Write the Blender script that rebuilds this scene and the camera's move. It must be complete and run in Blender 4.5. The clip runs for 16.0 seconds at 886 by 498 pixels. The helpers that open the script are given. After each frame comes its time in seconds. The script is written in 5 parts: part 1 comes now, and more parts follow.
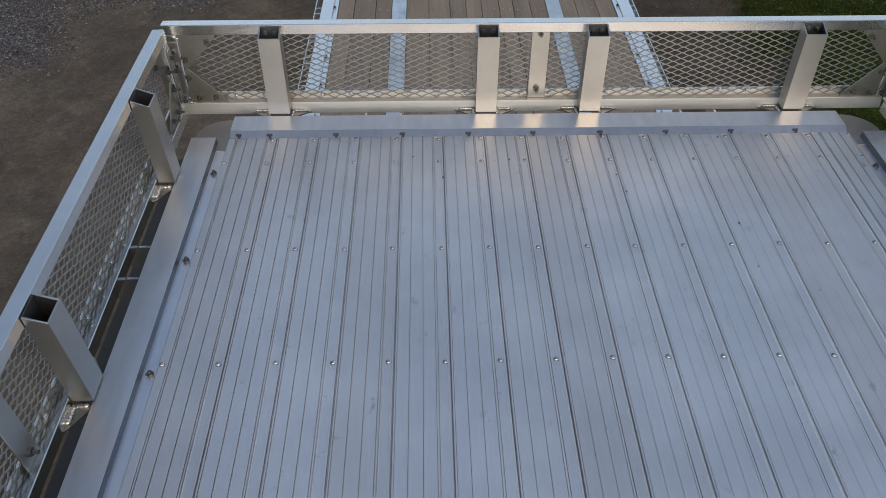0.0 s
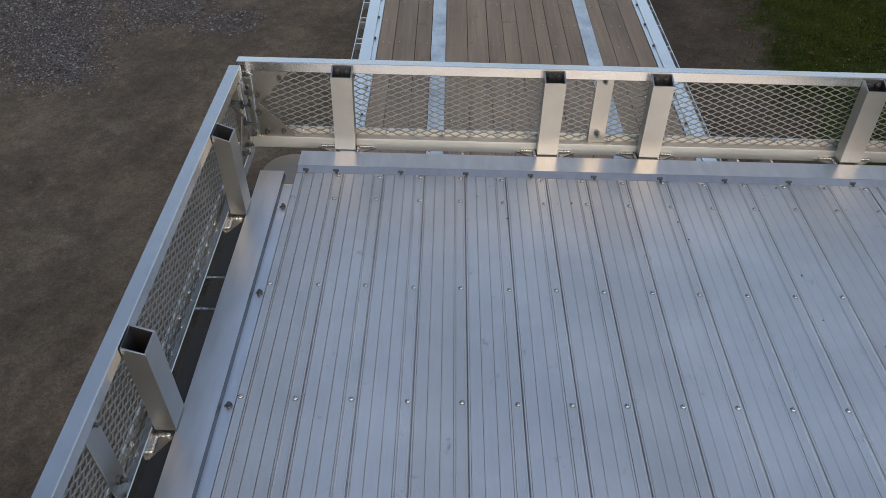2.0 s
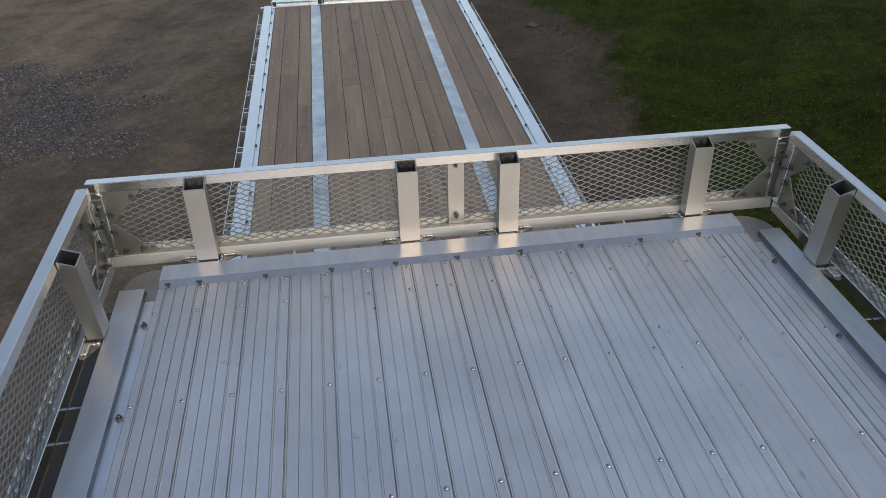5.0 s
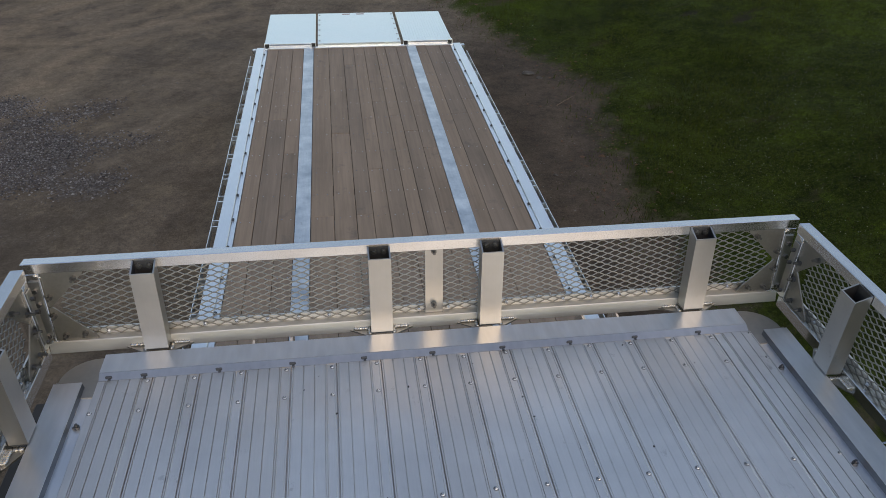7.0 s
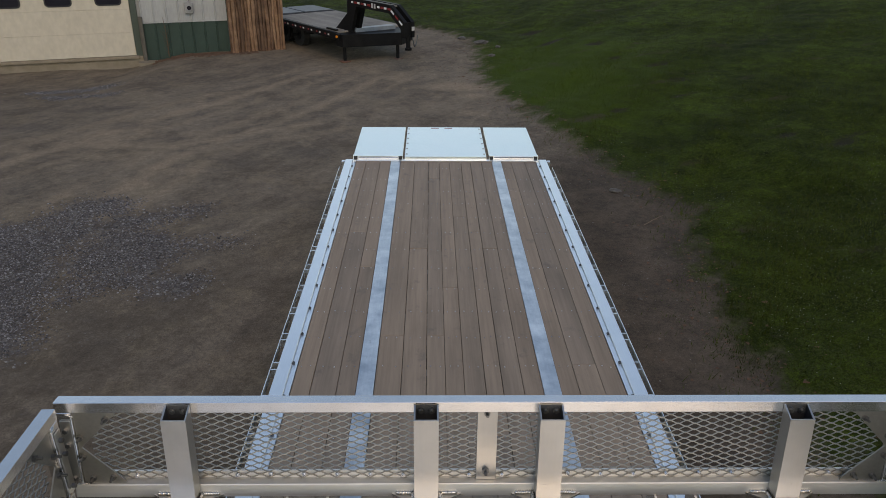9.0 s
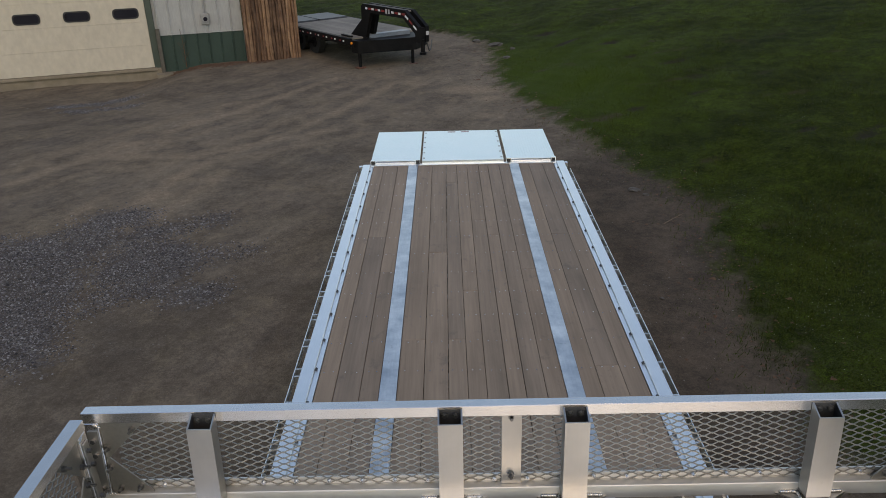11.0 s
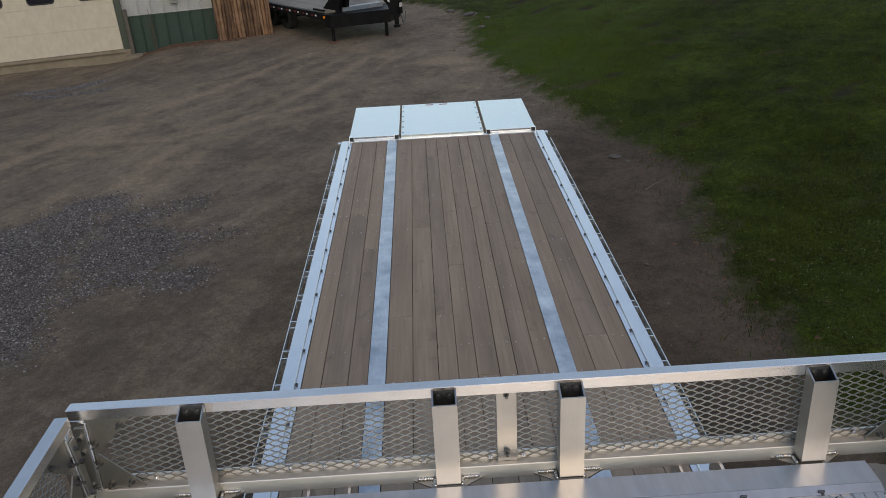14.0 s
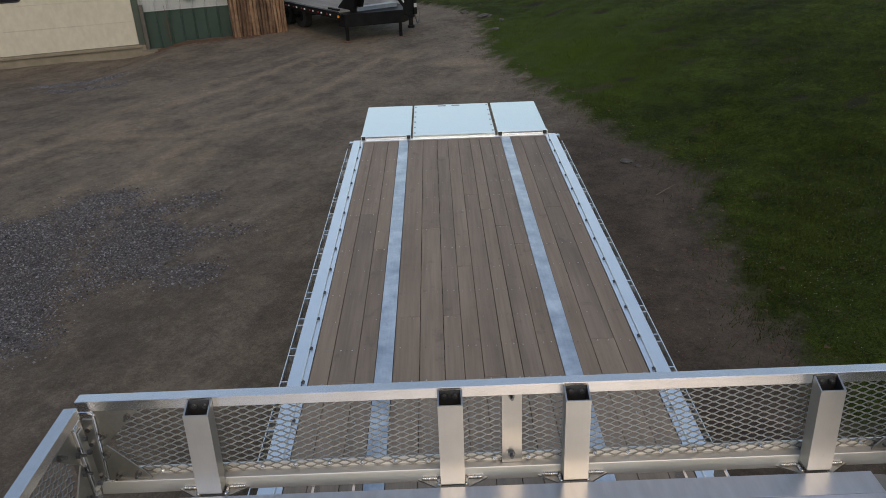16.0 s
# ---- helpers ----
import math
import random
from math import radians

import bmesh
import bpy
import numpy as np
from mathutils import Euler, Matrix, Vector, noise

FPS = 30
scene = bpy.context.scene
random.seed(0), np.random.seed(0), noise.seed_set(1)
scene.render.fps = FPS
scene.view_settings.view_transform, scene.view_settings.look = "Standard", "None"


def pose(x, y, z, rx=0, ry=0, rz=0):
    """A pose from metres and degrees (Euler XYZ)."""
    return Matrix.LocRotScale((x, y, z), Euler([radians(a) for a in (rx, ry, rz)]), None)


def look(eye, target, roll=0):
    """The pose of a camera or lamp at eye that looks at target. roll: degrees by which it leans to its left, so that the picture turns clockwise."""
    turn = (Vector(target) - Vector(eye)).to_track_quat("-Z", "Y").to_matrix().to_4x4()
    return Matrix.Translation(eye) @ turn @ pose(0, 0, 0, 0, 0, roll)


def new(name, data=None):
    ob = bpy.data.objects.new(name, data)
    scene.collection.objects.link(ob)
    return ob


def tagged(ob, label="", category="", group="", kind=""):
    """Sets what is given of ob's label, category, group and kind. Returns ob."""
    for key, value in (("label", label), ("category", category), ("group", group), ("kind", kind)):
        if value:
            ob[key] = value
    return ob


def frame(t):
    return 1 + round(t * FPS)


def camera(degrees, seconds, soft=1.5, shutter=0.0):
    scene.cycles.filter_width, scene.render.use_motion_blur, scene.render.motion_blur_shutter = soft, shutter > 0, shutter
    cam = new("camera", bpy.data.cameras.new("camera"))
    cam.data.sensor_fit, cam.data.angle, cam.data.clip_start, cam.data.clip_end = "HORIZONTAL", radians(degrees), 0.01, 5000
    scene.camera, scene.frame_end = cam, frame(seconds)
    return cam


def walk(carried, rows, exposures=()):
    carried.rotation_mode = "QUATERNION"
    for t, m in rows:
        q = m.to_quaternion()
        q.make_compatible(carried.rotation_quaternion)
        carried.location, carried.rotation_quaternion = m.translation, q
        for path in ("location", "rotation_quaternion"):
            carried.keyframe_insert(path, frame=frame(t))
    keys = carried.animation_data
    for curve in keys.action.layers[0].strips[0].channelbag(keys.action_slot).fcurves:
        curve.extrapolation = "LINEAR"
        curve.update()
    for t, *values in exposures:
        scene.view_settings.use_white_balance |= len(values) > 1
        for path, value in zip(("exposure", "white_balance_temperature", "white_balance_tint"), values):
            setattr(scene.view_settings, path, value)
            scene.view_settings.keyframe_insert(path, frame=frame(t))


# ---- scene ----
cam = camera(60.7, 16.0, soft=0.7)
PATH = [
    (0, (-0.407, -2.3, 3.787), (-0.373, -0.857, 2.403), 0.2),
    (0.5, (-0.451, -2.327, 3.769), (-0.373, -1.006, 2.27), 0.9),
    (0.7, (-0.472, -2.338, 3.76), (-0.351, -1.062, 2.224), 2.4),
    (1, (-0.499, -2.343, 3.75), (-0.348, -1.15, 2.152), 3.2),
    (1.2, (-0.527, -2.33, 3.77), (-0.377, -1.154, 2.159), 4.1),
    (1.3, (-0.543, -2.317, 3.788), (-0.406, -1.104, 2.203), 4.1),
    (1.5, (-0.571, -2.311, 3.807), (-0.471, -0.996, 2.304), 3.9),
    (1.7, (-0.579, -2.306, 3.824), (-0.53, -0.903, 2.399), 2.5),
    (2, (-0.585, -2.297, 3.849), (-0.575, -0.81, 2.512), 1.7),
    (2.5, (-0.591, -2.284, 3.844), (-0.608, -0.74, 2.573), -1.2),
    (3, (-0.601, -2.279, 3.844), (-0.651, -0.719, 2.593), -1.3),
    (3.5, (-0.581, -2.291, 3.849), (-0.567, -0.697, 2.641), -1.1),
    (4, (-0.535, -2.313, 3.859), (-0.457, -0.7, 2.679), -1.5),
    (4.5, (-0.495, -2.329, 3.849), (-0.315, -0.704, 2.697), -1.0),
    (4.7, (-0.455, -2.328, 3.856), (-0.244, -0.707, 2.704), -1.3),
    (6.8, (-0.294, -2.12, 3.872), (-0.029, -0.474, 2.769), 0.9),
    (7, (-0.299, -2.026, 3.882), (-0.051, -0.357, 2.808), 1.1),
    (7.5, (-0.285, -1.883, 3.922), (-0.067, -0.157, 2.935), 1.2),
    (8, (-0.226, -1.811, 3.937), (-0.112, -0.034, 3.025), 0.4),
    (8.5, (-0.189, -1.796, 3.939), (-0.126, 0.008, 3.078), 0.7),
    (9, (-0.189, -1.783, 3.929), (-0.157, 0.031, 3.088), 0.5),
    (9.5, (-0.194, -1.785, 3.935), (-0.185, 0.034, 3.105), -0.3),
    (12, (-0.191, -1.762, 3.926), (-0.199, 0.051, 3.083), -1.9),
    (12.5, (-0.197, -1.729, 3.923), (-0.182, 0.076, 3.061), -2.3),
    (13, (-0.198, -1.733, 3.918), (-0.178, 0.055, 3.021), -2.8),
    (13.5, (-0.203, -1.738, 3.924), (-0.169, 0.045, 3.018), -3.1),
    (14, (-0.207, -1.731, 3.926), (-0.181, 0.056, 3.027), -3.1),
    (14.5, (-0.205, -1.727, 3.927), (-0.187, 0.064, 3.036), -3.0),
    (15, (-0.203, -1.731, 3.927), (-0.192, 0.061, 3.038), -2.6),
    (15.5, (-0.205, -1.738, 3.931), (-0.197, 0.052, 3.039), -2.3),
    (16, (-0.207, -1.739, 3.928), (-0.205, 0.049, 3.033), -2.2),
]
walk(cam, [(t, look(eye, target, roll)) for t, eye, target, roll in PATH], [(t, stops, 8150.0, 17.0) for t, stops in ((0.0, 0.37), (4.7, 0.35), (7.0, 0.33), (7.6, 0.29), (9.0, 0.35), (16.0, 0.345))])

# ---- world and sun ----
SUN_EL, SUN_AZ = 42.0, 167.0   # the veiled sun stands behind the camera
world = bpy.data.worlds.new("sky")
scene.world = world
world.use_nodes = True
wn = world.node_tree.nodes
sky = wn.new("ShaderNodeTexSky")
sky.sky_type = "NISHITA"
sky.sun_disc = False
sky.sun_elevation = radians(SUN_EL)
sky.sun_rotation = radians(SUN_AZ)
sky.air_density, sky.dust_density, sky.ozone_density = 1.3, 0.3, 1.8
wn["Background"].inputs[1].default_value = 0.15
world.node_tree.links.new(sky.outputs[0], wn["Background"].inputs[0])

sun_data = bpy.data.lights.new("sun", "SUN")
sun_data.energy, sun_data.angle, sun_data.color = 0.50, radians(28), (1.0, 0.79, 0.48)
sun = new("sun", sun_data)
a, e = radians(SUN_AZ), radians(SUN_EL)
sun_dir = Vector((math.sin(a) * math.cos(e), math.cos(a) * math.cos(e), math.sin(e)))
sun.matrix_world = look(sun_dir * 40, (0, 0, 0))


# ---- materials ----
class Nodes:
    """A small builder for procedural materials."""

    def __init__(self, name, rough=0.5, metal=0.0):
        self.m = bpy.data.materials.new(name)
        self.m.use_nodes = True
        self.t = self.m.node_tree
        self.b = self.t.nodes["Principled BSDF"]
        self.b.inputs["Roughness"].default_value = rough
        self.b.inputs["Metallic"].default_value = metal
        self.co = self.t.nodes.new("ShaderNodeTexCoord").outputs["Object"]
        self.rnd = self.t.nodes.new("ShaderNodeObjectInfo").outputs["Random"]

    def link(self, a, b):
        self.t.links.new(a, b)

    def noise(self, scale, stretch=(1, 1, 1), detail=4.0, rough=0.55, shift=0.0, turn=None):
        mp = self.t.nodes.new("ShaderNodeMapping")
        mp.inputs["Scale"].default_value = stretch
        if turn is not None:          # drawn out by stretch along an axis turned in the plane
            mp.vector_type = "TEXTURE"
            mp.inputs["Rotation"].default_value = (0, 0, radians(turn))
        mp.inputs["Location"].default_value = (shift, shift * 0.7, shift * 0.3)
        self.link(self.co, mp.inputs[0])
        n = self.t.nodes.new("ShaderNodeTexNoise")
        n.inputs["Scale"].default_value, n.inputs["Detail"].default_value, n.inputs["Roughness"].default_value = scale, detail, rough
        self.link(mp.outputs[0], n.inputs["Vector"])
        return n.outputs["Fac"]

    def ramp(self, fac, *stops):
        r = self.t.nodes.new("ShaderNodeValToRGB")
        el = r.color_ramp.elements
        while len(el) < len(stops):
            el.new(0.5)
        for k, (p, c) in zip(el, stops):
            k.position = p
            k.color = (c, c, c, 1) if isinstance(c, (int, float)) else (*c, 1)
        self.link(fac, r.inputs[0])
        return r.outputs[0]

    def mix(self, fac, a, b, blend="MIX"):
        x = self.t.nodes.new("ShaderNodeMix")
        x.data_type, x.blend_type = "RGBA", blend
        for v, i in ((fac, 0), (a, 6), (b, 7)):
            if isinstance(v, (int, float)):
                x.inputs[i].default_value = v if i == 0 else (v, v, v, 1)
            elif isinstance(v, tuple):
                x.inputs[i].default_value = (*v, 1)
            else:
                self.link(v, x.inputs[i])
        return x.outputs[2]

    def math(self, op, a, b=0.0, c=0.0):
        x = self.t.nodes.new("ShaderNodeMath")
        x.operation = op
        for i, v in enumerate((a, b, c)):
            if isinstance(v, (int, float)):
                x.inputs[i].default_value = v
            else:
                self.link(v, x.inputs[i])
        return x.outputs[0]

    def attr(self, name):
        x = self.t.nodes.new("ShaderNodeAttribute")
        x.attribute_name = name
        return x.outputs["Fac"]

    def bump(self, height, strength=0.3, dist=0.002):
        x = self.t.nodes.new("ShaderNodeBump")
        x.inputs["Strength"].default_value, x.inputs["Distance"].default_value = strength, dist
        self.link(height, x.inputs["Height"])
        self.link(x.outputs[0], self.b.inputs["Normal"])

    def done(self, colour=None, rough=None):
        if colour is not None:
            if isinstance(colour, tuple):
                self.b.inputs["Base Color"].default_value = (*colour, 1)
            else:
                self.link(colour, self.b.inputs["Base Color"])
        if rough is not None:
            self.link(rough, self.b.inputs["Roughness"])
        return self.m


def metal(name, lo, hi, r0, r1, stretch=(1, 1, 1), grain=120.0, bump=0.15, by_object=0.0, spots=0.5, smudge=0.0, brush=1.0):
    """Bare metal with a drawn grain, cloudy stains and a roughness that varies."""
    n = Nodes(name, metal=1.0)
    cloud = n.noise(3.2, detail=5.0, rough=0.6)
    fine = n.noise(grain, stretch, detail=3.0)
    spot = n.noise(14.0, detail=6.0, rough=0.7, shift=4.0)
    col = n.ramp(cloud, (0.3, lo), (0.72, hi))
    col = n.mix(0.25 * brush, col, n.ramp(fine, (0.3, 0.55), (0.7, 1.0)), "MULTIPLY")
    col = n.mix(spots, col, n.ramp(spot, (0.27, 0.5), (0.335, 1.0)), "MULTIPLY")
    if by_object:
        col = n.mix(1.0, col, n.ramp(n.rnd, (0.0, (1.0 - by_object, 0.985 - by_object, 0.97 - by_object)), (0.5, (0.96, 0.96, 0.96)), (1.0, (0.97, 0.99, 1.0))), "MULTIPLY")
    if smudge:
        rub = n.noise(21.0, (1, 0.55, 1), 6.0, 0.72, 31.0)
        col = n.mix(n.ramp(rub, (0.64, 0.0), (0.75, smudge)), col, (0.34, 0.33, 0.32))
    rough = n.math("MULTIPLY_ADD", cloud, r1 - r0, r0)
    rough = n.math("MULTIPLY_ADD", fine, 0.10 * brush, n.math("SUBTRACT", rough, 0.05 * brush))
    n.bump(fine, bump * brush, 0.0006)
    return n.done(col, rough)


ALU_DECK = metal("mill_aluminium_deck", (0.715, 0.708, 0.70), (0.855, 0.848, 0.84), 0.46, 0.58, (1, 0.05, 1), 260.0, 0.06, 0.065, spots=0.35, smudge=0.6, brush=0.4)
ALU_PLATE = metal("rolled_aluminium_plate", (0.86, 0.87, 0.885), (0.93, 0.94, 0.955), 0.30, 0.40, (1, 0.2, 1), 30.0, 0.02, spots=0.12)
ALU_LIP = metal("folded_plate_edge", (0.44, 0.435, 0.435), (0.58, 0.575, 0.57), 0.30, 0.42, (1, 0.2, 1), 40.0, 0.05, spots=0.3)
ALU_DULL = metal("dull_aluminium_plate", (0.42, 0.41, 0.38), (0.54, 0.52, 0.48), 0.45, 0.6, (1, 1, 1), 40.0, 0.05)
ALU_WEB_SHADE = metal("oxidised_aluminium_web", (0.20, 0.215, 0.24), (0.28, 0.295, 0.32), 0.36, 0.48, (1, 0.2, 1), 60.0, 0.05)
# near-black metal: the shade deep inside the posts, put into the colour
TUBE_SHADE = metal("oxidised_tube_inside", (0.10, 0.10, 0.105), (0.17, 0.17, 0.175), 0.5, 0.65, (1, 1, 0.05), 120.0, 0.1)
ALU_TUBE = metal("extruded_aluminium_tube", (0.42, 0.41, 0.385), (0.54, 0.53, 0.50), 0.32, 0.44, (1, 1, 0.05), 160.0, 0.12, spots=0.3, brush=0.25)
ALU_RAIL = metal("extruded_aluminium_rail", (0.66, 0.655, 0.64), (0.78, 0.775, 0.76), 0.17, 0.27, (0.05, 0.05, 1), 220.0, 0.12, spots=0.25, brush=0.4)
ALU_LOW = metal("satin_lower_rail", (0.66, 0.645, 0.61), (0.78, 0.765, 0.73), 0.46, 0.60, (0.05, 1, 1), 180.0, 0.1, spots=0.3, brush=0.4)
ALU_MESH = metal("expanded_aluminium_mesh", (0.31, 0.30, 0.27), (0.42, 0.405, 0.37), 0.40, 0.55, (1, 1, 1), 90.0, 0.1)
ALU_EDGE = metal("bright_aluminium_edge", (0.88, 0.915, 0.93), (0.95, 0.975, 0.985), 0.33, 0.38, (1, 0.05, 1), 150.0, 0.01, spots=0.06, brush=0.4)
ALU_STRIP = metal("worn_aluminium_strip", (0.40, 0.44, 0.48), (0.96, 0.97, 0.97), 0.20, 0.55, (1, 0.12, 1), 60.0, 0.2, spots=0.8, smudge=0.75)
ALU_RAMP = metal("ramp_tread_aluminium", (0.90, 0.98, 0.965), (0.94, 0.995, 0.98), 0.28, 0.34, (1, 1, 1), 70.0, 0.02, spots=0.08)
WELD = metal("weld_bead", (0.60, 0.57, 0.50), (0.85, 0.83, 0.78), 0.18, 0.34, (1, 1, 1), 300.0, 0.5)
ZINC = metal("zinc_screw", (0.62, 0.64, 0.66), (0.82, 0.84, 0.86), 0.20, 0.34, (1, 1, 1), 200.0, 0.1)
BRIGHT_ZINC = metal("bright_zinc_screw", (0.86, 0.87, 0.88), (0.94, 0.95, 0.96), 0.34, 0.5, (1, 1, 1), 200.0, 0.1, spots=0.1)
BOLT = metal("dark_bolt_steel", (0.14, 0.14, 0.14), (0.28, 0.28, 0.275), 0.32, 0.5, (1, 1, 1), 200.0, 0.2)


def plain(name, lo, hi, rough=0.6, scale=6.0, grain=90.0, stretch=(1, 1, 1), bump=0.2, by_object=0.0, metallic=0.0):
    n = Nodes(name, rough, metallic)
    col = n.ramp(n.noise(scale, detail=6.0, rough=0.62), (0.3, lo), (0.7, hi))
    fine = n.noise(grain, stretch, detail=3.0)
    col = n.mix(0.35, col, n.ramp(fine, (0.3, 0.6), (0.7, 1.0)), "MULTIPLY")
    if by_object:
        col = n.mix(1.0, col, n.ramp(n.rnd, (0.0, 1.0 - by_object), (1.0, 1.0)), "MULTIPLY")
    n.bump(fine, bump, 0.001)
    return n.done(col)


def wood_boards():
    n = Nodes("weathered_hardwood_board", 0.72)
    sh = n.t.nodes.new("ShaderNodeVectorMath")
    sh.operation = "ADD"
    off = n.t.nodes.new("ShaderNodeCombineXYZ")
    n.link(n.math("MULTIPLY", n.rnd, 37.0), off.inputs[1])
    n.link(n.math("MULTIPLY", n.rnd, 11.0), off.inputs[0])
    n.link(n.co, sh.inputs[0])
    n.link(off.outputs[0], sh.inputs[1])
    n.co = sh.outputs[0]
    grain = n.noise(46.0, (1, 0.035, 1), 5.0, 0.65)
    streak = n.noise(9.0, (1, 0.06, 1), 4.0)
    blotch = n.noise(1.6, (1, 0.5, 1), 5.0, 0.6)
    col = n.ramp(streak, (0.3, (0.232, 0.172, 0.122)), (0.7, (0.318, 0.238, 0.172)))
    col = n.mix(0.45, col, n.ramp(grain, (0.32, 0.6), (0.62, 1.0)), "MULTIPLY")
    stain = n.noise(6.0, (1, 0.7, 1), 5.0, 0.7, 14.0)
    col = n.mix(n.ramp(stain, (0.60, 0.0), (0.72, 0.55)), col, (0.12, 0.098, 0.085))
    col = n.mix(0.6, col, n.ramp(blotch, (0.28, 0.68), (0.5, 1.0), (0.75, 1.10)), "MULTIPLY")
    col = n.mix(1.0, col, n.ramp(n.rnd, (0.0, (0.87, 0.87, 0.88)), (0.5, (0.955, 0.94, 0.92)), (1.0, (1.06, 1.03, 1.0))), "MULTIPLY")
    n.bump(grain, 0.35, 0.0015)
    return n.done(col)


WOOD = wood_boards()
BLACK_PAINT = plain("black_trailer_paint", (0.006, 0.006, 0.0065), (0.014, 0.0135, 0.0135), 0.5, 4.0)
BLACK_PAINT.node_tree.nodes["Principled BSDF"].inputs["Specular IOR Level"].default_value = 0.1
GAP_DARK = plain("dark_primed_frame", (0.022, 0.018, 0.016), (0.038, 0.031, 0.027), 0.6, 5.0)
RUBBER = plain("tyre_rubber", (0.018, 0.017, 0.016), (0.035, 0.033, 0.03), 0.85, 12.0)
SHADE_AND_DIRT = plain("dark_tube_inside", (0.015, 0.015, 0.015), (0.03, 0.03, 0.028), 0.7, 10.0)
CREAM = plain("cream_door_paint", (0.545, 0.485, 0.385), (0.585, 0.525, 0.42), 0.5, 0.7, 9.0, (1, 1, 0.6), 0.03)
WHITE_SIDING = plain("off_white_siding", (0.34, 0.345, 0.335), (0.41, 0.415, 0.40), 0.5, 2.0, 40.0, (1, 1, 0.1), 0.05)
GREEN_SIDING = plain("dark_green_siding", (0.016, 0.040, 0.029), (0.026, 0.056, 0.042), 0.5, 2.0, 40.0, (1, 1, 0.1), 0.05)
GREEN_TRIM = plain("green_corner_trim", (0.045, 0.062, 0.047), (0.06, 0.08, 0.06), 0.55, 3.0)
POST_GREY = plain("weathered_post", (0.075, 0.068, 0.055), (0.125, 0.112, 0.09), 0.8, 6.0, 30.0, (1, 1, 0.1))
CONCRETE = plain("dusty_concrete", (0.20, 0.165, 0.115), (0.29, 0.24, 0.175), 0.9, 3.0, 60.0, (1, 1, 1), 0.5)
GLASS_DARK = plain("dark_window_glass", (0.012, 0.012, 0.018), (0.02, 0.02, 0.028), 0.12, 2.0, bump=0.0)
SEAL = plain("black_window_seal", (0.015, 0.015, 0.015), (0.03, 0.03, 0.03), 0.6)
RUST = plain("rusty_plate", (0.09, 0.04, 0.025), (0.17, 0.08, 0.05), 0.8, 12.0)
SLAB = plain("split_log_slab", (0.13, 0.066, 0.038), (0.33, 0.19, 0.112), 0.85, 5.0, 24.0, (1, 1, 0.06), 0.6, 0.55)
METER_GREY = plain("grey_meter_box", (0.26, 0.26, 0.25), (0.33, 0.33, 0.315), 0.5)
RED_REFLECT = plain("red_reflector", (0.20, 0.012, 0.014), (0.27, 0.02, 0.02), 0.3)
WHITE_REFLECT = plain("white_reflector", (0.70, 0.70, 0.70), (0.80, 0.80, 0.80), 0.3)
AMBER = plain("amber_marker_lens", (0.85, 0.25, 0.02), (0.95, 0.33, 0.04), 0.25)
BLUE_GREY = plain("galvanised_tray", (0.15, 0.18, 0.21), (0.22, 0.255, 0.285), 0.42, 5.0)
DARK_STEEL = plain("dull_dark_steel", (0.045, 0.052, 0.062), (0.075, 0.085, 0.098), 0.5, 5.0)
SLAB_PALE = plain("peeled_log_slab", (0.22, 0.118, 0.065), (0.42, 0.255, 0.15), 0.85, 5.0, 24.0, (1, 1, 0.06), 0.6, 0.3)
OLD_DECK = plain("grey_old_planks", (0.15, 0.135, 0.115), (0.29, 0.262, 0.225), 0.8, 0.9, 40.0, (1, 0.05, 1), 0.3, 0.2)
RED_LABEL = plain("faded_red_label", (0.36, 0.24, 0.23), (0.48, 0.36, 0.34), 0.5)
GREY_LABEL = plain("grey_label", (0.42, 0.40, 0.40), (0.52, 0.50, 0.50), 0.5)


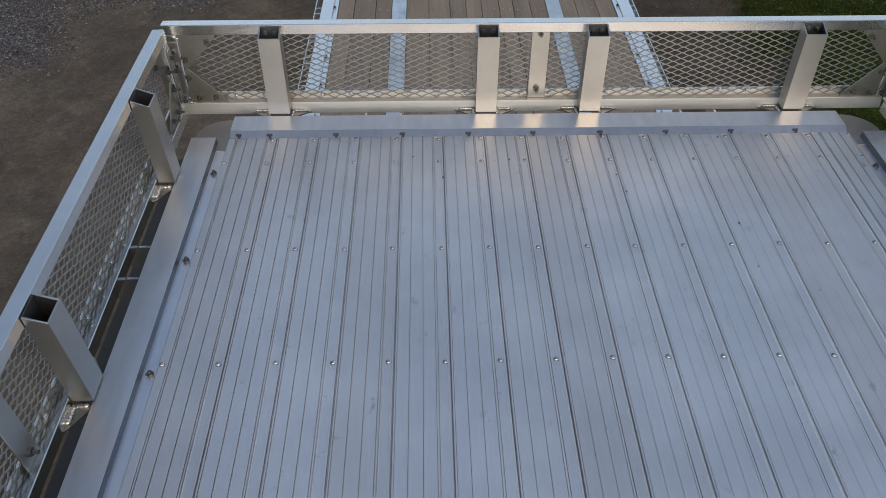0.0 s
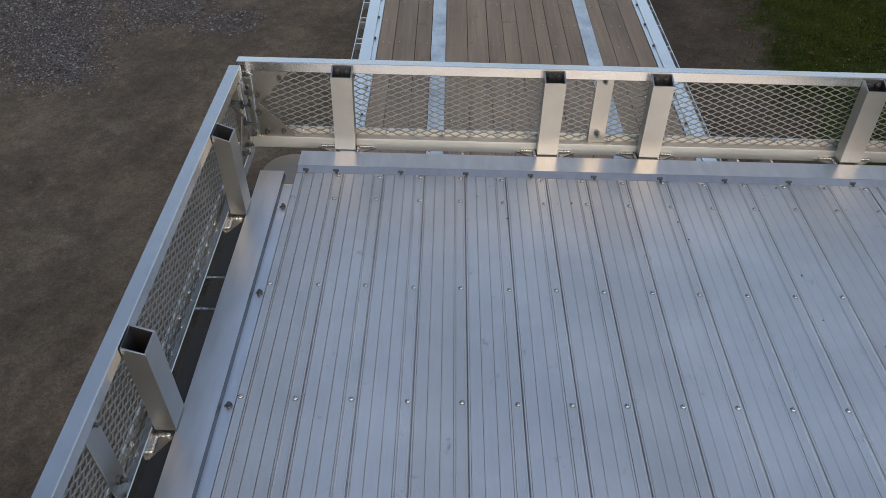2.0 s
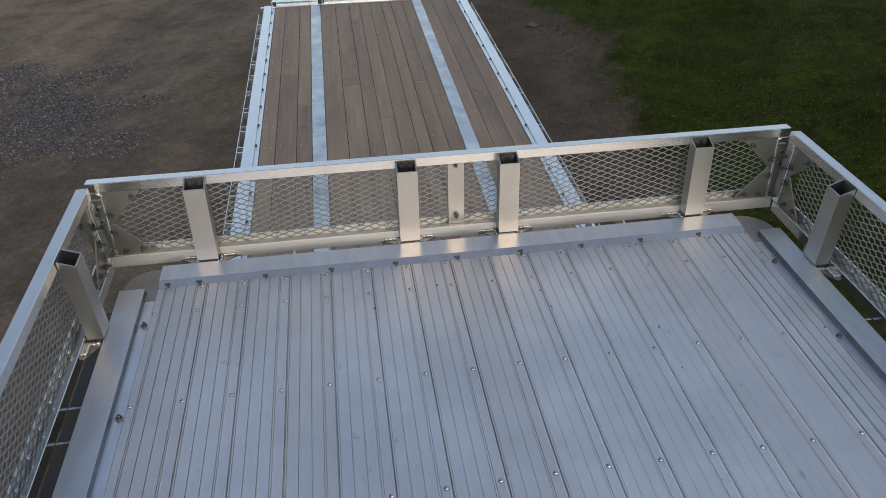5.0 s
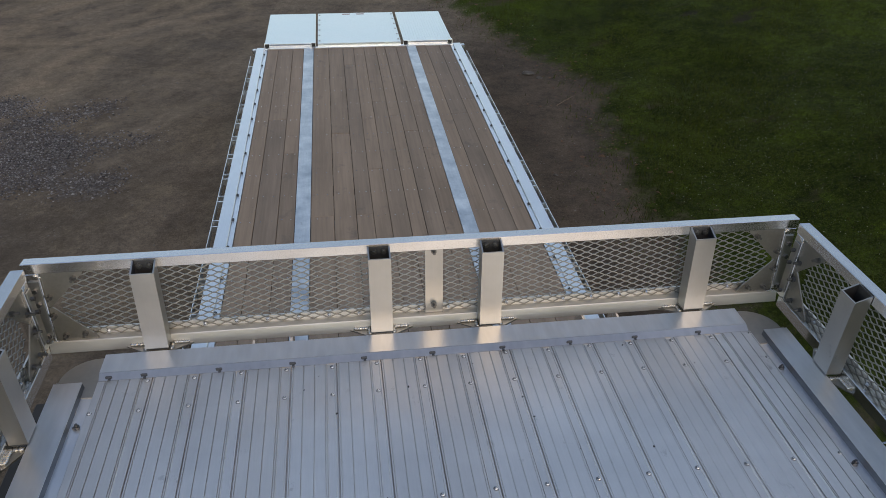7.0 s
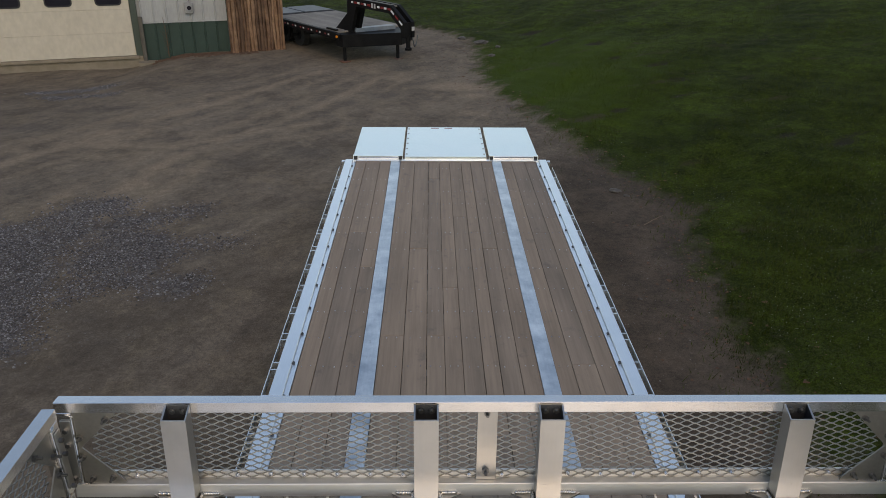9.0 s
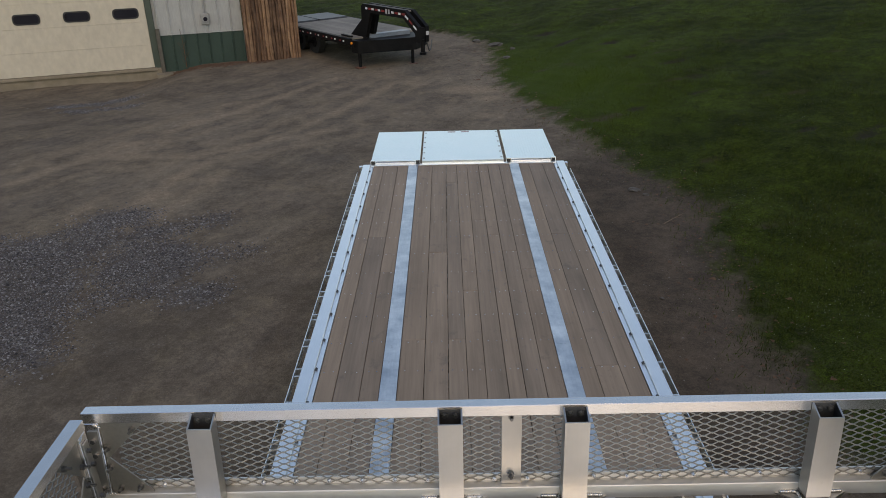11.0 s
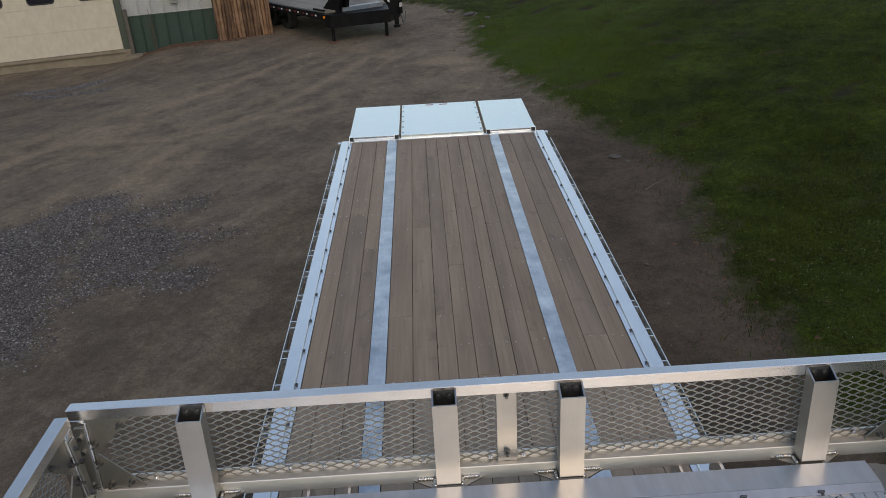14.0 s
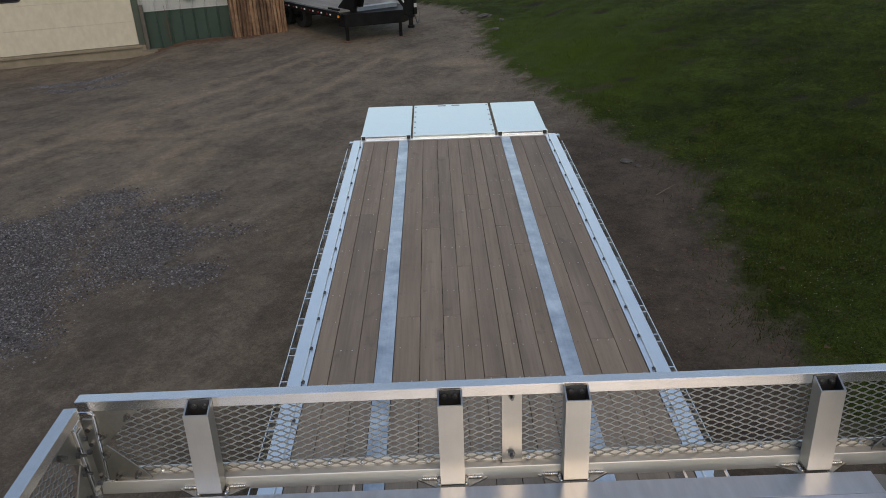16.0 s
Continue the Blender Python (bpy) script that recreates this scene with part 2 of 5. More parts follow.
def ground_material():
    n = Nodes("dirt_gravel_and_turf", 0.95)
    big = n.noise(0.28, detail=6.0, rough=0.62)
    mid = n.noise(1.5, (0.9, 1.0, 1), 6.0, 0.68, 3.0)
    fine = n.noise(34.0, detail=7.0, rough=0.82)
    track = n.noise(0.8, (0.7, 0.9, 1), 6.0, 0.66, 9.0)
    col = n.ramp(big, (0.30, (0.128, 0.102, 0.077)), (0.52, (0.164, 0.131, 0.098)), (0.72, (0.206, 0.165, 0.122)))
    col = n.mix(0.8, col, n.ramp(mid, (0.3, 0.72), (0.5, 0.98), (0.7, 1.2)), "MULTIPLY")
    col = n.mix(n.ramp(track, (0.50, 0.0), (0.66, 0.5)), col, (0.205, 0.163, 0.115))
    rut = n.noise(2.2, (0.9, 0.7, 1), 6.0, 0.72, 17.0)
    col = n.mix(n.ramp(rut, (0.53, 0.0), (0.63, 0.45)), col, (0.225, 0.175, 0.118))
    col = n.mix(n.ramp(rut, (0.34, 0.4), (0.44, 0.0)), col, (0.080, 0.070, 0.060))
    drag = n.noise(2.6, (1, 5.5, 1), 6.0, 0.68, 61.0, -29.0)      # scuffs drawn out along the wheel tracks
    col = n.mix(0.5, col, n.ramp(drag, (0.34, 0.68), (0.5, 1.0), (0.66, 1.4)), "MULTIPLY")
    cross = n.noise(3.4, (1, 4.5, 1), 6.0, 0.7, 71.0, -62.0)
    col = n.mix(0.3, col, n.ramp(cross, (0.34, 0.78), (0.5, 1.0), (0.66, 1.25)), "MULTIPLY")
    rust = n.noise(3.1, (1, 1, 1), 5.0, 0.7, 27.0)
    col = n.mix(n.ramp(rust, (0.66, 0.0), (0.76, 0.5)), col, (0.17, 0.095, 0.052))
    worn = n.math("ADD", n.attr("worn"), n.math("MULTIPLY_ADD", n.noise(2.4, detail=7.0, rough=0.72, shift=41.0), 1.5, -0.75))
    col = n.mix(n.ramp(worn, (0.15, 0.0), (0.75, 0.85)), col, (0.262, 0.200, 0.140))
    wet = n.math("ADD", n.attr("wet"), n.math("MULTIPLY_ADD", n.noise(3.0, detail=6.0, rough=0.7, shift=47.0), 1.2, -0.6))
    col = n.mix(n.ramp(wet, (0.3, 0.0), (0.8, 0.4)), col, (0.086, 0.074, 0.064))
    damp = n.math("ADD", n.attr("damp"), n.math("MULTIPLY_ADD", n.noise(1.1, detail=6.0, rough=0.65, shift=33.0), 0.8, -0.4))
    col = n.mix(n.ramp(damp, (0.25, 0.0), (0.8, 0.75)), col, n.mix(n.ramp(mid, (0.4, 0.0), (0.62, 1.0)), (0.047, 0.036, 0.028), (0.086, 0.064, 0.047)))
    clod = n.noise(9.0, detail=7.0, rough=0.75, shift=81.0)
    col = n.mix(0.6, col, n.ramp(clod, (0.32, 0.62), (0.5, 0.98), (0.68, 1.38)), "MULTIPLY")
    col = n.mix(0.65, col, n.ramp(fine, (0.30, 0.45), (0.5, 0.97), (0.70, 1.45)), "MULTIPLY")
    grit = n.noise(110.0, detail=4.0, rough=0.8, shift=7.0)
    col = n.mix(0.5, col, n.ramp(grit, (0.34, 0.5), (0.5, 1.0), (0.68, 1.7)), "MULTIPLY")
    stone = n.t.nodes.new("ShaderNodeTexVoronoi")
    stone.inputs["Scale"].default_value = 34.0
    n.link(n.co, stone.inputs["Vector"])
    pale = n.ramp(stone.outputs["Color"], (0.0, (0.040, 0.038, 0.038)), (0.6, (0.100, 0.096, 0.095)), (1.0, (0.27, 0.262, 0.262)))
    edge = n.noise(5.0, detail=5.0, rough=0.7, shift=2.0)
    gm = n.math("ADD", n.attr("gravel"), n.math("MULTIPLY_ADD", edge, 0.9, -0.45))
    col = n.mix(n.ramp(gm, (0.45, 0.0), (0.75, 0.6)), col, pale)
    tuft = n.noise(17.0, detail=6.0, rough=0.7, shift=6.0)
    turf = n.ramp(tuft, (0.3, (0.014, 0.021, 0.002)), (0.55, (0.031, 0.046, 0.0045)), (0.8, (0.062, 0.079, 0.011)))
    leaf = n.noise(75.0, detail=4.0, rough=0.75, shift=8.0)
    turf = n.mix(0.9, turf, n.ramp(leaf, (0.32, 0.35), (0.5, 0.95), (0.68, 1.9)), "MULTIPLY")
    patch = n.noise(0.55, detail=5.0, rough=0.6, shift=12.0)
    turf = n.mix(0.9, turf, n.ramp(patch, (0.30, 0.5), (0.5, 1.0), (0.68, 1.7)), "MULTIPLY")
    clump = n.noise(3.3, (1, 0.8, 1), 7.0, 0.75, 51.0)
    turf = n.mix(0.9, turf, n.ramp(clump, (0.32, 0.4), (0.5, 0.95), (0.68, 1.7)), "MULTIPLY")
    fresh = n.math("ADD", n.attr("fresh"), n.math("MULTIPLY_ADD", n.noise(1.9, (1, 0.7, 1), 7.0, 0.75, 58.0), 1.7, -0.9))
    turf = n.mix(n.ramp(fresh, (0.2, 0.0), (0.9, 0.7)), turf, (0.042, 0.070, 0.005))
    bare = n.noise(1.3, (0.5, 1, 1), 4.0, 0.6, 21.0)
    turf = n.mix(n.ramp(bare, (0.61, 0.0), (0.70, 0.8)), turf, (0.06, 0.044, 0.030))
    hollow = n.math("ADD", n.attr("hollow"), n.math("MULTIPLY_ADD", n.noise(9.0, detail=6.0, rough=0.75, shift=91.0), 0.9, -0.45))
    turf = n.mix(n.ramp(hollow, (0.35, 0.0), (0.75, 0.9)), turf, (0.030, 0.024, 0.019))
    tm = n.math("ADD", n.attr("grass"), n.math("MULTIPLY_ADD", n.noise(3.4, detail=6.0, rough=0.75, shift=5.0), 0.9, -0.45))
    col = n.mix(n.ramp(tm, (0.36, 0.0), (0.70, 1.0)), col, turf)
    n.b.inputs["Specular IOR Level"].default_value = 0.12
    n.bump(n.math("ADD", fine, n.math("MULTIPLY", stone.outputs["Distance"], n.attr("gravel"))), 0.8, 0.02)
    return n.done(col)


GROUND = ground_material()
def stone_material():
    n = Nodes("crushed_bluestone", 0.85)
    isl = n.t.nodes.new("ShaderNodeNewGeometry").outputs["Random Per Island"]
    col = n.ramp(isl, (0.0, (0.038, 0.036, 0.037)), (0.5, (0.122, 0.115, 0.116)), (0.82, (0.225, 0.214, 0.213)), (1.0, (0.38, 0.365, 0.355)))
    col = n.mix(0.4, col, n.ramp(n.noise(180.0), (0.3, 0.6), (0.7, 1.0)), "MULTIPLY")
    return n.done(col)


STONE = stone_material()


def blade_material():
    n = Nodes("grass_blade", 0.7)
    n.b.inputs["Specular IOR Level"].default_value = 0.12
    isl = n.t.nodes.new("ShaderNodeNewGeometry").outputs["Random Per Island"]
    col = n.ramp(n.noise(0.8, detail=6.0, rough=0.62), (0.32, (0.027, 0.039, 0.004)), (0.68, (0.068, 0.090, 0.012)))
    fresh = n.math("ADD", n.attr("fresh"), n.math("MULTIPLY_ADD", n.noise(1.9, (1, 0.7, 1), 7.0, 0.75, 58.0), 1.7, -0.9))
    col = n.mix(n.ramp(fresh, (0.2, 0.0), (0.9, 0.7)), col, (0.062, 0.096, 0.007))
    col = n.mix(0.8, col, n.ramp(isl, (0.0, 0.72), (0.6, 0.98), (1.0, 1.12)), "MULTIPLY")
    col = n.mix(n.ramp(isl, (0.88, 0.0), (0.90, 0.55)), col, (0.062, 0.048, 0.024))
    return n.done(col)


BLADE = blade_material()
PEBBLE = plain("pale_pebble", (0.08, 0.072, 0.062), (0.24, 0.215, 0.185), 0.9, 3.0)
LITTER = plain("dead_leaf", (0.075, 0.038, 0.022), (0.16, 0.085, 0.045), 0.9, 8.0)
DRY_WOOD = plain("dry_stick", (0.13, 0.09, 0.06), (0.20, 0.145, 0.095), 0.85, 20.0)
PALE_ROCK = plain("pale_rock", (0.06, 0.054, 0.047), (0.14, 0.127, 0.11), 0.9, 9.0, 40.0, bump=0.5)
PETAL = plain("white_clover_bloom", (0.20, 0.21, 0.17), (0.32, 0.33, 0.27), 0.7)

# ---- building helpers ----


def mesh_object(name, bm, material, smooth=False):
    me = bpy.data.meshes.new(name)
    bm.to_mesh(me)
    bm.free()
    me.materials.append(material)
    if smooth:
        me.shade_smooth()
    return new(name, me)


def part(name, bm, material, parent, label="", smooth=False):
    ob = mesh_object(name, bm, material, smooth)
    ob.parent = parent
    return tagged(ob, label)


def again(ob, parent, at, turn=0.0):
    """Another object on the same mesh, as a part of parent."""
    o = new(ob.name.split(".")[0], ob.data)
    o.parent = parent
    o.matrix_basis = pose(*at, 0, 0, turn)
    return o


def thing(name, at, label, category, group="", kind=""):
    ob = new(name)
    ob.empty_display_size = 0.2
    ob.location = at
    return tagged(ob, label, category, group, kind)


def box(bm, x0, x1, y0, y1, z0, z1, bevel=0.0):
    r = bmesh.ops.create_cube(bm, size=1.0, matrix=Matrix.LocRotScale(((x0 + x1) / 2, (y0 + y1) / 2, (z0 + z1) / 2), None, (abs(x1 - x0), abs(y1 - y0), abs(z1 - z0))))
    if bevel:
        edges = list({e for v in r["verts"] for e in v.link_edges})
        bmesh.ops.bevel(bm, geom=edges, offset=bevel, segments=1, affect="EDGES")
    return bm


def one_box(*v, bevel=0.0):
    return box(bmesh.new(), *v, bevel=bevel)


def prism(bm, outline, m, depth):
    """A flat outline (2D points) thickened along its local z and placed by m."""
    lo = [bm.verts.new(m @ Vector((x, y, 0))) for x, y in outline]
    hi = [bm.verts.new(m @ Vector((x, y, depth))) for x, y in outline]
    n = len(outline)
    bm.faces.new(lo[::-1])
    bm.faces.new(hi)
    for i in range(n):
        bm.faces.new((lo[i], lo[(i + 1) % n], hi[(i + 1) % n], hi[i]))
    bmesh.ops.recalc_face_normals(bm, faces=bm.faces)
    return bm


def rod(bm, p, q, r, seg=8, r2=None):
    p, q = Vector(p), Vector(q)
    d = q - p
    m = Matrix.Translation((p + q) / 2) @ d.to_track_quat("Z", "Y").to_matrix().to_4x4()
    bmesh.ops.create_cone(bm, cap_ends=True, segments=seg, radius1=r, radius2=r if r2 is None else r2, depth=d.length, matrix=m)
    return bm


# ---- ground ----
GRASS_EDGE = [(-40, 3.4), (0, 3.0), (4.2, 2.9), (5.3, 2.88), (6.7, 3.07), (8.0, 3.38), (10.5, 2.56), (13.7, 1.66), (16.4, 1.02), (21.0, 1.10), (23.5, 0.35), (25.2, -1.5), (26.0, -6.0), (27.0, -16.0), (28, -60)]
EY, EX = [p[0] for p in GRASS_EDGE], [p[1] for p in GRASS_EDGE]


def past_edge(x, y):
    """Metres by which a place lies inside the turf."""
    return x - np.interp(y, EY, EX)


def near_line(x, y, ax, ay, bx, by):
    t = np.clip(((x - ax) * (bx - ax) + (y - ay) * (by - ay)) / ((bx - ax) ** 2 + (by - ay) ** 2), 0, 1)
    return np.hypot(x - ax - t * (bx - ax), y - ay - t * (by - ay))


def wobble(x, y, s, k):
    return np.sin(x * s * 1.3 + k) * np.cos(y * s + 2.1 * k) + 0.6 * np.sin(x * s * 2.7 - y * s * 2.2 + k * 3) + 0.35 * np.sin(x * s * 5.9 + y * s * 5.1 + k)


def gravel_edge(x, y):
    """Metres outside the gravel: a broad heap with spilled fingers, and a small far patch."""
    runs = ((-7.4, 5.3, -5.0, 6.3, 1.35), (-5.05, 7.2, -4.75, 7.9, 0.48), (-4.4, 7.3, -3.5, 7.98, 0.20), (-4.0, 6.95, -2.75, 6.82, 0.14),
            (-4.3, 5.95, -2.95, 5.72, 0.20), (-4.9, 6.6, -3.85, 6.6, 0.66), (-5.0, 5.7, -4.5, 4.6, 0.42), (-9.2, 15.5, -7.7, 15.8, 0.20), (-8.6, 14.85, -7.2, 14.85, 0.14))
    d = np.minimum.reduce([near_line(x, y, a, b, c, e) - r for a, b, c, e, r in runs])
    bare = np.minimum(near_line(x, y, -4.5, 7.6, -4.55, 6.5), near_line(x, y, -4.55, 6.5, -4.15, 5.0))
    return np.maximum(d, 0.04 - bare)


def fresh_patch(x, y):
    """How fresh the turf grows: lush on the far lower slope."""
    return np.exp(-((x - 2.6) / 3.0) ** 2 - ((y - 16.5) / 6.0) ** 2)


def darker_soil(x, y):
    """Darker soil along the foot of the bank and beside the trailer."""
    near = 0.5 * np.clip((6.5 - y) / 3.5, 0, 1) * np.clip((1.0 - x) / 2.0, 0, 1)
    return np.maximum(near, np.clip((x - 0.6) / 1.6, 0, 1) * np.clip((14 - y) / 5, 0, 1))


def worn_tracks(x, y):
    """Pale dusty wheel tracks that curve across the yard, and dried-out washes."""
    w = np.zeros_like(x)
    for pts in (((-4.9, 8.2), (-4.4, 10.15), (-2.58, 13.5), (-1.4, 16.6)), ((-7.2, 9.6), (-6.0, 11.8), (-4.5, 14.2), (-2.9, 17.2)), ((-6.6, 11.0), (-4.6, 10.9), (-2.4, 12.4))):
        for (ax, ay), (bx, by) in zip(pts, pts[1:]):
            d = near_line(x, y, ax, ay, bx, by)
            w = np.maximum(w, 0.75 * np.exp(-(d / 0.17) ** 2))
            w = np.maximum(w, 0.5 * np.exp(-((d - 0.62) / 0.14) ** 2))
    for cx, cy, rx, ry, k in ((0.35, 15.5, 0.85, 0.45, 1.1), (0.75, 14.7, 0.5, 0.3, 0.8), (-1.15, 16.5, 0.5, 0.35, 0.7), (0.6, 13.3, 0.4, 0.25, 0.6), (-2.1, 17.4, 1.2, 0.9, 0.4), (-0.9, 14.3, 1.8, 2.2, 0.28), (2.2, 7.75, 0.55, 0.22, 0.8), (-5.8, 11.9, 0.5, 0.3, 0.7), (-4.6, 8.95, 0.35, 0.25, 0.8), (-6.3, 11.2, 0.7, 0.3, 0.5), (-4.5, 10.35, 0.3, 0.25, 0.8)):
        w = np.maximum(w, k * np.exp(-((x - cx) / rx) ** 2 - ((y - cy) / ry) ** 2))
    return w


def wet_spots(x, y):
    """Damp hollows in the dirt."""
    w = np.zeros_like(x)
    for cx, cy, rx, ry in ((-2.45, 13.1, 0.35, 0.5), (-2.0, 13.9, 0.4, 0.4), (-1.2, 14.7, 0.45, 0.4), (-0.45, 14.4, 0.4, 0.45), (-5.9, 12.2, 0.5, 0.35), (-4.9, 11.4, 0.4, 0.3), (-7.6, 12.0, 0.7, 0.4), (-7.0, 13.4, 0.8, 0.4), (-3.4, 10.2, 0.5, 0.5), (-2.3, 10.6, 0.6, 0.4)):
        w = np.maximum(w, np.exp(-((x - cx) / rx) ** 2 - ((y - cy) / ry) ** 2))
    return w


def bare_spots(x, y):
    """Small hollows of bare dark soil in the bank."""
    w = np.zeros_like(x)
    for cx, cy, rx, ry in ((6.2, 9.5, 0.28, 0.16), (6.5, 9.7, 0.3, 0.10), (5.6, 10.1, 0.22, 0.12), (3.5, 12.75, 0.26, 0.14), (3.2, 20.0, 0.5, 0.28), (2.9, 22.4, 0.45, 0.3), (4.1, 18.6, 0.35, 0.2), (4.3, 16.9, 0.22, 0.16), (4.9, 15.4, 0.4, 0.18), (4.95, 14.0, 0.35, 0.14), (4.8, 13.0, 0.3, 0.12)):
        w = np.maximum(w, np.exp(-((x - cx) / rx) ** 2 - ((y - cy) / ry) ** 2))
    return w


def height(x, y):
    g = past_edge(x, y)
    bank = np.clip(np.minimum(g, x - 1.2) - 0.3, 0, None)   # the bank rises to the right only
    h = 0.012 * wobble(x, y, 1.1, 0.4) + 0.015 * wobble(x, y, 0.5, 1.7)
    h = h + np.clip(0.17 * bank, 0, 4) * np.clip(bank / 2.0, 0, 1) + np.clip(g * 4, 0, 1) * (0.03 + 0.035 * wobble(x, y, 1.6, 2.2))
    h = h - 0.30 * np.clip((-7.0 - x) / 1.3, 0, 1) * np.clip((y - 13.0) / 4.0, 0, 1) * np.clip((40 - y) / 10, 0, 1)
    return h - 0.05 * bare_spots(x, y)


def axis_points(lo, hi, step, far):
    inner = np.arange(lo, hi + 1e-6, step)
    out = np.array([0.6, 1.6, 3.2, 6, 11, 20, 40, 90, 220, 600, far])
    return np.concatenate([(lo - out)[::-1], inner, hi + out])


gx, gy = axis_points(-14, 22, 0.16, 1800.0), axis_points(-4, 34, 0.16, 1800.0)
XX, YY = np.meshgrid(gx, gy)
ZZ = height(XX, YY)
nx, ny = len(gx), len(gy)
idx = np.arange(nx * ny).reshape(ny, nx)
quads = np.stack([idx[:-1, :-1], idx[:-1, 1:], idx[1:, 1:], idx[1:, :-1]], -1).reshape(-1, 4)


def raw_mesh(name, verts, faces, material, smooth=False):
    me = bpy.data.meshes.new(name)
    k = faces.shape[1]
    me.vertices.add(len(verts))
    me.vertices.foreach_set("co", np.ascontiguousarray(verts, dtype=np.float32).ravel())
    me.loops.add(faces.size)
    me.loops.foreach_set("vertex_index", np.ascontiguousarray(faces, dtype=np.int32).ravel())
    me.polygons.add(len(faces))
    me.polygons.foreach_set("loop_start", np.arange(0, faces.size, k, dtype=np.int32))
    me.update(calc_edges=True)
    me.materials.append(material)
    if smooth:
        me.shade_smooth()
    return me


gme = raw_mesh("ground", np.stack([XX, YY, ZZ], -1).reshape(-1, 3), quads, GROUND, True)
turf = np.clip(0.5 + past_edge(XX, YY) * 0.8 + 0.12 * wobble(XX, YY, 3.7, 0.7), 0, 1)
d_main = gravel_edge(XX, YY)
grav = np.clip(0.5 - d_main * 1.1 + 0.16 * wobble(XX, YY, 2.3, 1.3), 0, 1)
for nm, val in (("grass", turf), ("gravel", grav), ("fresh", fresh_patch(XX, YY)), ("damp", darker_soil(XX, YY)), ("worn", worn_tracks(XX, YY)), ("wet", wet_spots(XX, YY)), ("hollow", bare_spots(XX, YY))):
    at = gme.attributes.new(nm, "FLOAT", "POINT")
    at.data.foreach_set("value", val.astype(np.float32).ravel())
tagged(new("ground", gme), "dusty brown dirt yard with a gravel patch beside a grassy bank", "ground", kind="structure")

rng = np.random.default_rng(7)


def scatter(n, x0, x1, y0, y1, keep):
    x, y = rng.uniform(x0, x1, n), rng.uniform(y0, y1, n)
    k = keep(x, y)
    return x[k], y[k]


def gravel_stones():
    def keep(x, y):
        d = gravel_edge(x, y)
        return d * 1.6 - 0.12 * wobble(x, y, 4.3, 1.3) + rng.normal(0, 0.20, len(x)) < 0
    x, y = scatter(300000, -10.2, -2.2, 3.2, 16.2, keep)
    x, y = x[:62000], y[:62000]
    n = len(x)
    s = rng.gamma(4.0, 0.0017, n) + 0.0025
    base = np.array([(1, 0, 0), (0, 1, 0), (-1, 0, 0), (0, -1, 0), (0, 0, 0.75), (0, 0, -0.5)])
    tri = np.array([(0, 1, 4), (1, 2, 4), (2, 3, 4), (3, 0, 4), (1, 0, 5), (2, 1, 5), (3, 2, 5), (0, 3, 5)])
    v = base[None] * s[:, None, None] * rng.uniform(0.6, 1.3, (n, 6, 1))
    a = rng.uniform(0, 6.28, n)
    c, sn = np.cos(a)[:, None], np.sin(a)[:, None]
    v = np.stack([v[..., 0] * c - v[..., 1] * sn, v[..., 0] * sn + v[..., 1] * c, v[..., 2]], -1)
    v += np.stack([x, y, height(x, y) + s * 0.25], -1)[:, None]
    f = (tri[None] + 6 * np.arange(n)[:, None, None]).reshape(-1, 3)
    tagged(new("gravel", raw_mesh("gravel", v.reshape(-1, 3), f, STONE)), "scattered blue-grey crushed gravel lying on the dirt", "gravel", kind="stuff")


